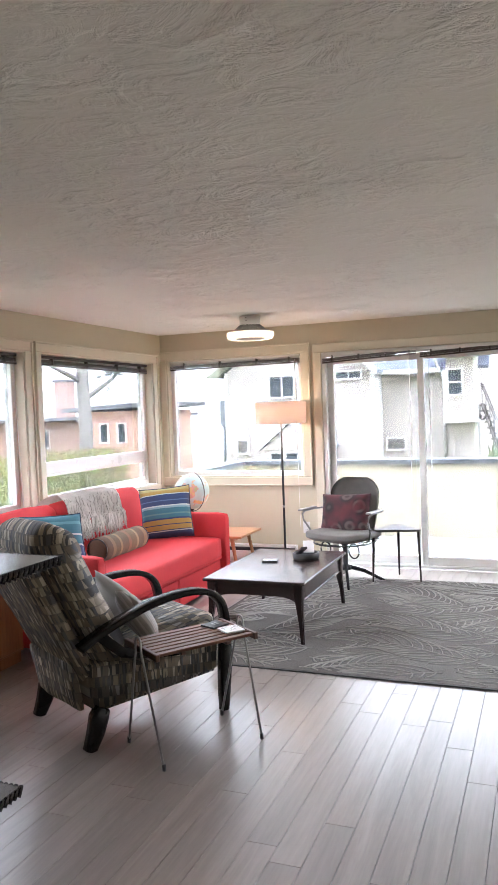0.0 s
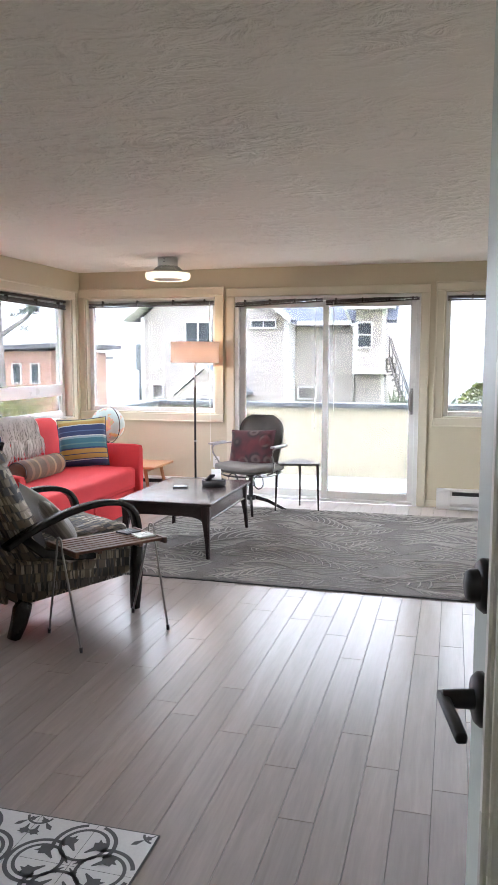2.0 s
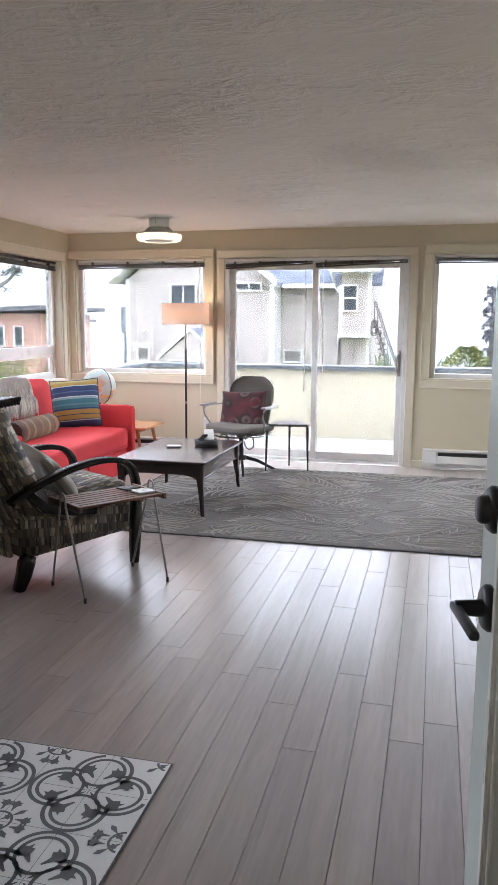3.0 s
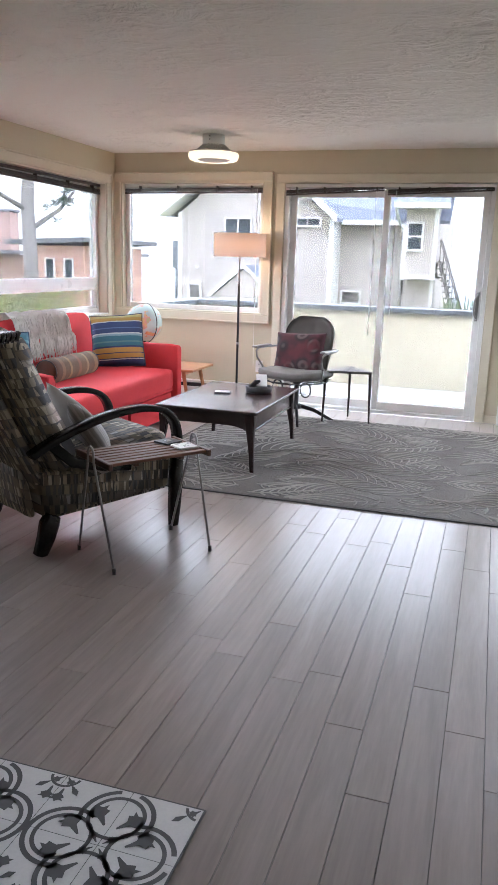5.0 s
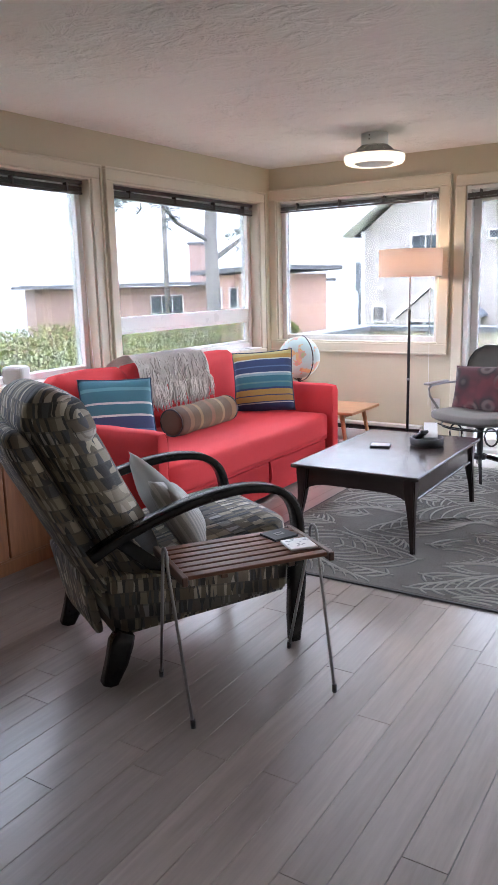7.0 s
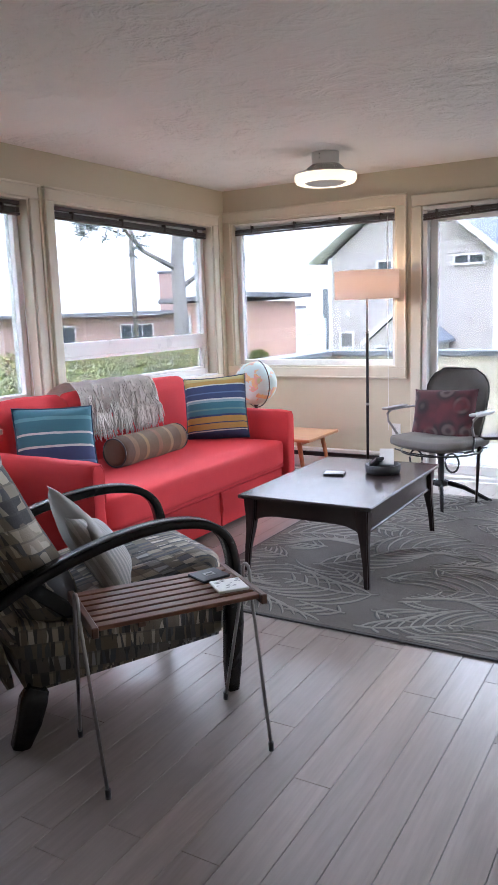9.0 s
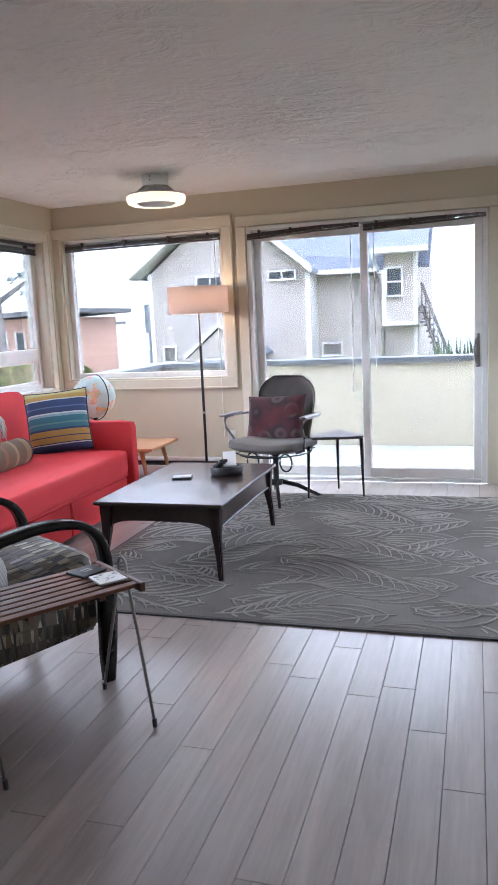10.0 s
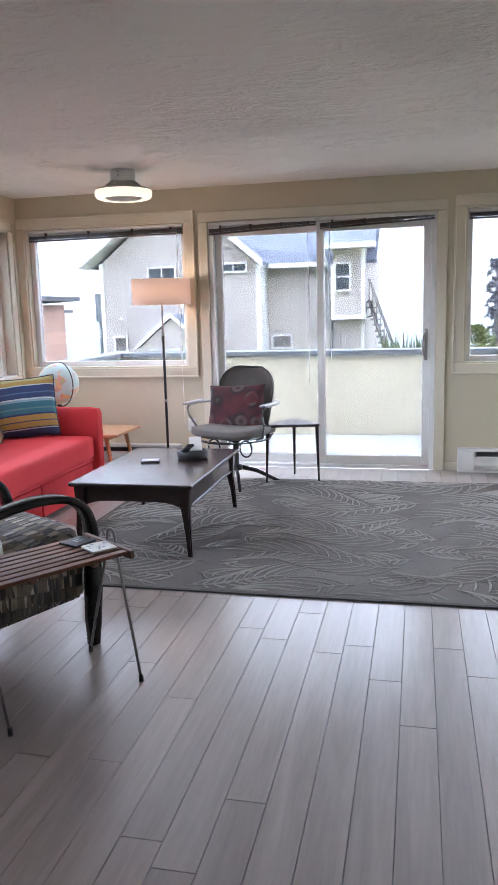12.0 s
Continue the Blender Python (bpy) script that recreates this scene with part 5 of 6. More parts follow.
# ---- tall stand with carved rope edges ----
def carved_stand():
    s = thing("carved_stand", pose(0, 0, 0), "dark tall wooden stand with rope-carved shelf edges", "stand")
    x0, x1, y0, y1 = -1.75, -0.90, 1.55, 2.46
    for z, cut in ((1.20, 0.0), (0.60, 0.11)):
        a, b = x1 - cut, y1 - cut * 0.6
        sh = part("shelf", solid(x0, a, y0, b, z - 0.018, z, 0.004, 1), DARKWOOD, s)
        rope = bmesh.new()
        n = 46
        for k in range(n):
            for side in (0, 1):
                f = (k + 0.5) / n
                if side == 0:
                    p, d = Vector((a, y0 + (b - y0) * f, z - 0.012)), Vector((0, 1, 0))
                else:
                    p, d = Vector((x0 + (a - x0) * f, b, z - 0.012)), Vector((1, 0, 0))
                tilt = d * 0.006 + Vector((0, 0, 0.011))
                tube(rope, [p - tilt, p + tilt], 0.0062, 6)
        part("rope_edge", rope, DARKWOOD, sh, "carved rope moulding")
    part("body", solid(x0 + 0.02, -1.24, y0 + 0.02, 2.34, 0.0, 0.58, 0.004, 1), DARKWOOD_Z, s)
    part("back_panel", solid(x0 + 0.02, -1.30, y0 + 0.02, 2.30, 0.6005, 1.181, 0.004, 1), DARKWOOD_Z, s)


carved_stand()


# ---- floor mat printed with quatrefoil tiles ----
MATWHITE = surface("off-white mat vinyl", (0.42, 0.41, 0.395), (0.50, 0.49, 0.47), 0.5, scale=5, fine=120, bump=0.1)
MATBLACK = surface("charcoal mat print", (0.02, 0.02, 0.02), (0.04, 0.038, 0.037), 0.5, bump=0.05)


def floor_mat():
    x1, y1, P = -0.375, 2.412, 0.396
    x0, y0 = x1 - 3.5 * P, y1 - 2.5 * P
    m = thing("floor_mat", pose(0, 0, 0), "black and white vinyl mat printed with quatrefoil tiles", "mat")
    part("sheet", solid(x0, x1, y0, y1, 0.0005, 0.006, 0.001, 1), MATWHITE, m)
    part("edge", slab_ring(x0 - 0.004, x1 + 0.004, y0 - 0.004, y1 + 0.004, 0.0039, 0.0005, 0.0055), MATBLACK, m, "dark cut edge")
    bm = bmesh.new()
    z = 0.0066

    def inside(p):
        return x0 + 0.001 < p[0] < x1 - 0.001 and y0 + 0.001 < p[1] < y1 - 0.001

    def stroke(pts, w):
        prev = None
        for i, p in enumerate(pts):
            a, b = pts[max(i - 1, 0)], pts[min(i + 1, len(pts) - 1)]
            d = math.hypot(b[0] - a[0], b[1] - a[1]) or 1
            nx, ny = -(b[1] - a[1]) / d * w, (b[0] - a[0]) / d * w
            if not (inside((p[0] + nx, p[1] + ny)) and inside((p[0] - nx, p[1] - ny))):
                prev = None
                continue
            cur = [bm.verts.new((p[0] + nx, p[1] + ny, z)), bm.verts.new((p[0] - nx, p[1] - ny, z))]
            if prev:
                bm.faces.new((prev[0], prev[1], cur[1], cur[0]))
            prev = cur

    def blob(cx, cy, turn, size, outline):
        pts = [(cx + size * (math.cos(turn) * a - math.sin(turn) * b), cy + size * (math.sin(turn) * a + math.cos(turn) * b)) for a, b in outline]
        if all(inside(p) for p in pts):
            bm.faces.new([bm.verts.new((*p, z)) for p in pts])

    tulip = [(0, -0.25), (0.35, -0.75), (0.62, -0.55), (0.95, -0.85), (0.9, -0.35), (1.25, 0), (0.9, 0.35), (0.95, 0.85), (0.62, 0.55), (0.35, 0.75), (0, 0.25), (-0.9, 0.08), (-0.9, -0.08)]
    diamond = [(0.8, 0), (0.25, 0.3), (-0.8, 0), (0.25, -0.3)]
    nx, ny = 5, 4
    for i in range(nx):
        for j in range(ny):
            cx, cy = x1 - P / 2 - i * P, y1 - P / 2 - j * P
            for k in range(4):
                a0 = k * math.pi / 2
                lx, ly = cx + 0.098 * math.cos(a0), cy + 0.098 * math.sin(a0)
                for rad, span, w in ((0.094, 118, 0.0066), (0.071, 180, 0.0056)):
                    pts = [(lx + rad * math.cos(a0 + radians(q)), ly + rad * math.sin(a0 + radians(q))) for q in range(-span, span + 1, 8)]
                    stroke(pts, w)
                for s in (1, -1):
                    t = a0 + s * 0.72
                    blob(cx + 0.045 * math.cos(a0) + 0.058 * math.cos(t), cy + 0.045 * math.sin(a0) + 0.058 * math.sin(t), t, 0.036, tulip)
                d = a0 + math.pi / 4
                blob(cx + 0.026 * math.cos(d), cy + 0.026 * math.sin(d), d, 0.016, tulip)
            # corner rosette between four motifs
            for sx in (0.5, -0.5):
                for sy in (0.5, -0.5):
                    kx, ky = cx + sx * P, cy + sy * P
                    d = math.atan2(-sy, -sx)
                    stroke([(kx + 0.042 * math.cos(d + radians(q)), ky + 0.042 * math.sin(d + radians(q))) for q in range(-45, 46, 9)], 0.004)
                    blob(kx + 0.066 * math.cos(d), ky + 0.066 * math.sin(d), d, 0.03, diamond)
                    for s in (1, -1):
                        blob(kx + 0.072 * math.cos(d + s * 0.55), ky + 0.072 * math.sin(d + s * 0.55), d + s * 0.8, 0.024, tulip)
                    blob(kx + 0.022 * math.cos(d), ky + 0.022 * math.sin(d), d, 0.016, tulip)
    for i in range(nx * 2):
        x = x1 - (i + 1) * P / 2
        if x > x0:
            stroke([(x, y0 + 0.002 + q * (y1 - y0 - 0.004) / 4) for q in range(5)], 0.0008)
    for j in range(ny * 2):
        y = y1 - (j + 1) * P / 2
        if y > y0:
            stroke([(x0 + 0.002 + q * (x1 - x0 - 0.004) / 4, y) for q in range(5)], 0.0008)
    tagged(part("print", bm, MATBLACK, m, "charcoal quatrefoil and tulip print"), kind="stuff")


floor_mat()

# ---- small things ----
def remote_caddy():
    z = 0.4255
    c = thing("remote_caddy", pose(-1.425, 6.27, z), "round black fluted bowl holding remotes on the coffee table", "bowl")
    bm = bmesh.new()
    seg = 48
    prof = [(0.0, 0.0), (0.082, 0.0), (0.096, 0.008), (0.098, 0.05), (0.092, 0.052), (0.086, 0.012), (0.0, 0.010)]
    lathe(bm, prof, seg)
    for v in bm.verts:
        r = math.hypot(v.co.x, v.co.y)
        if r > 0.094:
            k = 1 + 0.035 * math.cos(24 * math.atan2(v.co.y, v.co.x))
            v.co.x *= k
            v.co.y *= k
    part("bowl", bm, BLACKPL, c)
    m = Matrix.Translation((-1.455, 6.25, z + 0.066)) @ Matrix.Rotation(radians(35), 4, "Z") @ Matrix.Rotation(radians(-24), 4, "X")
    r = thing("remote_control", m, "black remote control leaning in the bowl", "remote control")
    part("shell", solid(-0.024, 0.024, -0.085, 0.085, -0.009, 0.009, 0.006, 2), BLACKPL, r)
    for i in range(3):
        for j in range(6):
            x, y = -0.014 + 0.014 * i, -0.06 + 0.022 * j
            part("button", solid(x - 0.004, x + 0.004, y - 0.006, y + 0.006, 0.0092, 0.0112, 0.001, 1), GREYPL, r)
    m = Matrix.Translation((-1.41, 6.29, z + 0.092)) @ Matrix.Rotation(radians(20), 4, "Z") @ Matrix.Rotation(radians(36), 4, "X")
    p = thing("folded_leaflet", m, "folded white and grey paper leaflet in the bowl", "paper")
    part("front_leaf", solid(-0.04, 0.04, -0.06, 0.06, 0.0, 0.0025), PAPER, p)
    back = solid(-0.04, 0.04, -0.06, 0.055, -0.010, -0.0075)
    part("back_leaf", back, GREYPL, p)


remote_caddy()


def notebook():
    n = thing("small_booklet", pose(-1.665, 6.13, 0.4255, 0, 0, 14), "small dark booklet with a pale printed cover", "book")
    part("pages", solid(-0.058, 0.058, -0.045, 0.045, 0.0, 0.010, 0.001, 1), BLACKPL, n)
    part("cover", solid(-0.054, 0.054, -0.041, 0.041, 0.0102, 0.0115), GREYPL, n)
    part("printed_bar", solid(-0.03, 0.03, -0.006, 0.008, 0.0117, 0.0122), PAPER, n, "pale unreadable title bar")


notebook()

TRAY = Matrix.Translation((-1.298, 4.005, 0)) @ Matrix.Rotation(math.atan2(0.42, 0.295), 4, "Z")


def coasters():
    a = thing("slate_coaster", TRAY @ pose(0.175, 0.075, 0.5055, 0, 0, 12), "dark slate coaster with a small inlaid picture", "coaster")
    part("stone", solid(-0.052, 0.052, -0.048, 0.048, 0.0, 0.009, 0.002, 1), BLACKPL, a)
    part("inlay", solid(-0.018, 0.018, -0.014, 0.014, 0.0092, 0.0102), METAL, a)
    part("inlay_mark", solid(-0.012, 0.012, -0.004, 0.004, 0.0104, 0.011), BLACKPL, a)
    b = thing("tile_coaster", TRAY @ pose(0.195, -0.045, 0.5055, 0, 0, -4), "pale marbled tile coaster with a grey leaf print", "coaster")
    part("tile", solid(-0.05, 0.05, -0.05, 0.05, 0.0, 0.009, 0.002, 1), PAPER, b)
    rg = random.Random(2)
    bm = bmesh.new()
    for k in range(16):
        x, y, s = rg.uniform(-0.04, 0.04), rg.uniform(-0.04, 0.04), rg.uniform(0.004, 0.009)
        slab(bm, [(x - s, y), (x, y - s * 0.5), (x + s, y + s * 0.2), (x, y + s * 0.6)], 0.0092, 0.0098)
    tagged(part("print", bm, GREYPL, b, "scattered grey leaf marks"), kind="stuff")


coasters()

# ---- deck and parapet ----
DECK = surface("pale deck coating", (0.40, 0.42, 0.43), (0.46, 0.48, 0.49), 0.5, scale=2, fine=90, bump=0.1)
STUCCO = surface("pale yellow stucco", (0.58, 0.53, 0.405), (0.63, 0.58, 0.45), 0.85, scale=1.5, fine=140, bump=0.15)
CAPM = surface("grey metal coping", (0.16, 0.18, 0.20), (0.23, 0.25, 0.27), 0.4, 0.3, bump=0.05)
SIDING = surface("greige lap siding", (0.39, 0.355, 0.33), (0.43, 0.39, 0.365), 0.7, scale=0.8, fine=30, bump=0.0)
FASCIA = surface("white house trim", (0.70, 0.70, 0.70), (0.76, 0.76, 0.76), 0.5, bump=0.05)
DARKGLASS = surface("dim window glass", (0.035, 0.045, 0.055), (0.06, 0.07, 0.08), 0.35, bump=0.0)
LOUVRE = surface("grey louvre", (0.20, 0.19, 0.18), (0.26, 0.25, 0.24), 0.6, bump=0.05)
# ORANGE, BROWN and BARK are lightened to stand for haze over the distance
ORANGE = surface("salmon painted siding paled for haze", (0.54, 0.33, 0.27), (0.60, 0.38, 0.31), 0.8, scale=1, fine=40, bump=0.1)
BROWN = surface("brown stained siding paled for haze", (0.33, 0.22, 0.19), (0.41, 0.28, 0.24), 0.8, scale=1, fine=30, bump=0.2)
ROOF2 = surface("weathered roof felt", (0.12, 0.12, 0.13), (0.18, 0.18, 0.20), 0.85, scale=2, fine=50, bump=0.3)
BARK = surface("grey conifer bark paled for haze", (0.17, 0.155, 0.15), (0.30, 0.28, 0.27), 0.9, scale=4, fine=30, bump=0.9, stretch=(1, 1, 0.25), distance=0.03)


def make_shingles():
    m, n, l, p = material("blue-grey asphalt shingles")
    b = n.new("ShaderNodeTexBrick")
    for k, v in (("Scale", 1.0), ("Mortar Size", 0.008), ("Brick Width", 0.33), ("Row Height", 0.14)):
        b.inputs[k].default_value = v
    b.inputs["Color1"].default_value, b.inputs["Color2"].default_value, b.inputs["Mortar"].default_value = (0.13, 0.15, 0.20, 1), (0.19, 0.21, 0.26, 1), (0.08, 0.09, 0.11, 1)
    l.new(coords(n, l, (1, 1.3, 1)), b.inputs["Vector"])
    l.new(b.outputs["Color"], p.inputs["Base Color"])
    p.inputs["Roughness"].default_value = 0.9
    bumped(n, l, p, b.outputs["Fac"], -0.5, 0.02)
    return m


SHINGLE = make_shingles()
deck = structure("pavement", solid(-3.45, 6.0, NY + THICK, 10.12, -0.28, -0.05), DECK, "pale coated deck outside the patio door", "deck")
par = tagged(new("parapet"), "pale yellow stucco deck parapet with grey metal coping", "wall", "", "structure")
part("north_wall", solid(-3.62, 6.0, 10.13, 10.30, -1.2, 0.845), STUCCO, par)
part("west_wall", solid(-3.62, -3.46, NY + THICK + 0.01, 10.125, -1.2, 0.845), STUCCO, par)
part("coping", solid(-3.66, 6.0, 10.09, 10.34, 0.846, 0.905, 0.006, 1), CAPM, par, "grey metal coping")
part("coping", solid(-3.66, -3.42, NY + THICK + 0.01, 10.085, 0.846, 0.905, 0.006, 1), CAPM, par, "grey metal coping")


# ---- ground and sea ----
def make_ground():
    m, n, l, p = material("rough coastal grass")
    v = coords(n, l)
    a, b = noise_of(n, l, v, 0.25, 5), noise_of(n, l, v, 18, 4)
    l.new(ramp(n, l, maths(n, l, "MULTIPLY_ADD", b, 0.5, maths(n, l, "MULTIPLY", a, 0.5)), [(0.35, (0.09, 0.12, 0.05)), (0.5, (0.18, 0.20, 0.10)), (0.65, (0.32, 0.29, 0.20))]), p.inputs["Base Color"])
    p.inputs["Roughness"].default_value = 0.95
    bumped(n, l, p, b, 0.8, 0.05)
    return m


g = bmesh.new()
N = 60
rows = []
for i in range(N + 1):
    row = []
    for j in range(N + 1):
        u, v = 2 * i / N - 1, 2 * j / N - 1
        x, y = 4000 * u * abs(u) ** 2.2, 4000 * v * abs(v) ** 2.2 + 8
        r = math.hypot(x, max(0.0, y - 8)) if y > 8 else abs(x)
        z = -0.45
        if r > 32 and (y > 8 or x < 0):
            z = -0.45 - 9.0 * min(1.0, (r - 32) / 30)
        row.append(g.verts.new((x, y, z)))
    rows.append(row)
for i in range(N):
    for j in range(N):
        g.faces.new((rows[i][j], rows[i + 1][j], rows[i + 1][j + 1], rows[i][j + 1])).smooth = True
structure("ground", g, make_ground(), "rough green coastal ground falling to the sea", "ground")


def make_sea():
    m, n, l, p = material("pale grey-blue sea")
    v = coords(n, l, (1, 0.35, 1))
    a, b = noise_of(n, l, v, 0.05, 5), noise_of(n, l, v, 0.6, 4)
    foam = ramp(n, l, noise_of(n, l, coords(n, l, (0.02, 0.12, 1)), 1.0, 4), [(0.55, (0, 0, 0)), (0.62, (1, 1, 1))])
    l.new(mixed(n, l, foam, mixed(n, l, a, (0.05, 0.085, 0.10), (0.08, 0.12, 0.135)), (0.3, 0.32, 0.33)), p.inputs["Base Color"])
    p.inputs["Roughness"].default_value = 0.35
    bumped(n, l, p, b, 0.6, 0.3)
    return m


structure("water", slab(bmesh.new(), [(-4500, -300), (4500, -300), (4500, 4500), (-4500, 4500)], -7.4, -7.2), make_sea(), "pale grey-blue sea under haze", "sea")


# ---- neighbour's house ----
def board_row(parent, x0, x1, y, z0, z1, step, roofline=None, name="board"):
    """Lapped boards, each its own piece; roofline(z) gives the span left at a height."""
    z = z0
    cache = {}
    while z < z1 - 0.01:
        a, b = x0, x1
        if roofline:
            a, b = roofline(z + step, x0, x1)
        if b - a > 0.2:
            key = (round(a, 3), round(b, 3))
            if key not in cache:
                bm = bmesh.new()
                prof = [(0, 0), (-0.014, 0.0), (-0.005, step), (0, step)]
                lo, hi = [bm.verts.new((a, q, w)) for q, w in prof], [bm.verts.new((b, q, w)) for q, w in prof]
                bm.faces.new(lo), bm.faces.new(hi[::-1])
                for i in range(4):
                    bm.faces.new((lo[i], hi[i], hi[(i + 1) % 4], lo[(i + 1) % 4]))
                bmesh.ops.recalc_face_normals(bm, faces=bm.faces[:])
                me = bpy.data.meshes.new(name)
                bm.to_mesh(me)
                bm.free()
                me.materials.append(SIDING)
                cache[key] = me
            ob = new(name, cache[key])
            ob.parent = parent
            ob.location = (0, y, z)
        z += step


def house_window(house, x0, x1, y, z0, z1, cols=1, rows=1, louvre=False):
    w = part("window", frame_bm("x", y, -0.06, x0, x1, z0, z1, 0.045, bevel=0.0), FASCIA, house)
    part("glass", solid(x0, x1, y - 0.012, y - 0.002, z0, z1), LOUVRE if louvre else DARKGLASS, w)
    if louvre:
        n = int((z1 - z0) / 0.05)
        for k in range(n):
            z = z0 + (k + 0.5) * (z1 - z0) / n
            part("louvre_slat", solid(x0, x1, y - 0.04, y - 0.014, z - 0.008, z + 0.008), LOUVRE, w)
    for k in range(1, cols):
        x = x0 + (x1 - x0) * k / cols
        part("mullion", solid(x - 0.016, x + 0.016, y - 0.045, y - 0.0125, z0, z1), FASCIA, w)
    for k in range(1, rows):
        z = z0 + (z1 - z0) * k / rows
        part("meeting_rail", solid(x0, x1, y - 0.045, y - 0.0125, z - 0.02, z + 0.02), FASCIA, w)
    return w


def roof_plane(house, pts, thick=0.08, mat=None, name="roof"):
    bm = bmesh.new()
    lo, hi = [bm.verts.new(p) for p in pts], [bm.verts.new((p[0], p[1], p[2] + thick)) for p in pts]
    k = len(pts)
    bm.faces.new(lo[::-1]), bm.faces.new(hi)
    for i in range(k):
        bm.faces.new((lo[i], lo[(i + 1) % k], hi[(i + 1) % k], hi[i]))
    return part(name, bm, mat or SHINGLE, house)


def neighbour_house():
    h = thing("house", pose(0, 0, 0), "two-storey greige lap-sided house with white trim and blue-grey roof", "house")
    Y, G = 20.0, -0.45
    ax, az = -5.85, 4.30

    def gable(z, x0, x1):
        if z < 2.55:
            return x0, x1
        f = (az - 0.1 - z) / (az - 0.1 - 2.55)
        return (ax + (x0 - ax) * max(0, f), ax + (x1 - ax) * max(0, f))

    prof = [(-7.86, G), (-3.80, G), (-3.80, 2.5), (ax, az - 0.08), (-7.86, 2.6)]
    bm = bmesh.new()
    lo, hi = [bm.verts.new((x, Y + 0.002, z)) for x, z in prof], [bm.verts.new((x, Y + 7, z)) for x, z in prof]
    bm.faces.new(lo), bm.faces.new(hi[::-1])
    for i in range(5):
        bm.faces.new((lo[i], hi[i], hi[(i + 1) % 5], lo[(i + 1) % 5]))
    w1 = part("wall", bm, SIDING, h)
    board_row(w1, -7.86, -3.80, Y, G, az - 0.1, 0.158, gable)
    w2 = part("wall", solid(-3.80, -2.0, Y + 0.902, Y + 7, G, 2.45), SIDING, h)
    board_row(w2, -3.74, -2.0, Y + 0.9, G, 2.42, 0.158)
    w3 = part("wall", solid(-2.0, -1.26, Y + 0.102, Y + 7, 1.16, 2.80), SIDING, h)
    board_row(w3, -2.0, -1.32, Y + 0.1, 1.20, 2.75, 0.158)
    w4 = part("wall", solid(-2.0, -1.30, Y + 0.602, Y + 6.9, G, 1.10), SIDING, h)
    board_row(w4, -2.0, -1.36, Y + 0.6, G, 1.06, 0.158)
    trims = ((-3.86, -3.74, Y - 0.03, Y + 0.9, G, 2.46), (-7.90, -7.80, Y - 0.03, Y + 0.1, G, 2.62), (-1.33, -1.25, Y + 0.07, Y + 0.2, 1.20, 2.78), (-1.37, -1.29, Y + 0.57, Y + 0.7, G, 1.10), (-2.06, -1.24, Y + 0.07, Y + 0.7, 1.10, 1.19), (-2.05, -1.97, Y + 0.07, Y + 0.9, 1.19, 2.40))
    for t in trims:
        part("corner_trim", solid(*t), FASCIA, h)
    # gable roof over the left block
    oy = Y - 0.35
    roof_plane(h, [(-8.32, oy, 2.52), (-8.32, Y + 7.3, 2.52), (ax, Y + 7.3, az), (ax, oy, az)])
    roof_plane(h, [(ax, oy, az), (ax, Y + 7.3, az), (-3.62, Y + 7.3, 2.42), (-3.62, oy, 2.42)])
    roof_plane(h, [(-8.30, oy + 0.01, 2.49), (-8.30, Y + 0.3, 2.49), (ax, Y + 0.3, az - 0.03), (ax, oy + 0.01, az - 0.03)], 0.02, FASCIA, "soffit")
    roof_plane(h, [(ax, oy + 0.01, az - 0.03), (ax, Y + 0.3, az - 0.03), (-3.64, Y + 0.3, 2.39), (-3.64, oy + 0.01, 2.39)], 0.02, FASCIA, "soffit")
    for x, z in ((-8.32, 2.52), (-3.62, 2.42)):
        bm = bmesh.new()
        a, b = Vector((x, oy - 0.03, z)), Vector((ax, oy - 0.03, az))
        q = [a, b, b + Vector((0, 0, 0.16)), a + Vector((0, 0, 0.16))]
        f0, f1 = [bm.verts.new(p - Vector((0, 0, 0.03))) for p in q], [bm.verts.new(p + Vector((0, 0.028, -0.03))) for p in q]
        bm.faces.new(f0), bm.faces.new(f1[::-1])
        for i in range(4):
            bm.faces.new((f0[i], f0[(i + 1) % 4], f1[(i + 1) % 4], f1[i]))
        part("barge_board", bm, FASCIA, h)
    # long roof behind, sloping to the deck
    roof_plane(h, [(-3.70, Y + 0.55, 2.42), (-1.0, Y + 0.55, 2.42), (-1.0, Y + 4.5, 4.7), (-5.6, Y + 4.5, 4.7), (-4.6, Y + 0.9, 2.9)])
    roof_plane(h, [(-2.22, Y - 0.28, 2.78), (-1.0, Y - 0.28, 2.78), (-1.0, Y + 3.6, 4.4), (-2.22, Y + 3.6, 4.4)], 0.07)
    part("gutter", solid(-3.66, -2.2, Y + 0.46, Y + 0.56, 2.38, 2.49), FASCIA, h)
    part("gutter", solid(-2.26, -0.98, Y - 0.36, Y - 0.27, 2.74, 2.85), FASCIA, h)
    part("soffit", solid(-2.22, -1.0, Y - 0.27, Y + 0.1, 2.74, 2.775), FASCIA, h)
    part("downpipe", tube(bmesh.new(), [(-2.14, Y + 0.5, 2.38), (-2.14, Y + 0.86, 2.2), (-2.14, Y + 0.86, G)], 0.045, 8), FASCIA, h)
    part("downpipe", tube(bmesh.new(), [(-2.24, Y - 0.2, 2.74), (-2.2, Y + 0.4, 2.45), (-2.2, Y + 0.82, 2.35)], 0.04, 8), FASCIA, h)
    house_window(h, -6.57, -5.90, Y - 0.022, 1.92, 2.45, 2)
    house_window(h, -4.73, -4.10, Y - 0.022, 2.32, 2.48, 2)
    house_window(h, -1.93, -1.61, Y + 0.078, 1.80, 2.40, 1, 2)
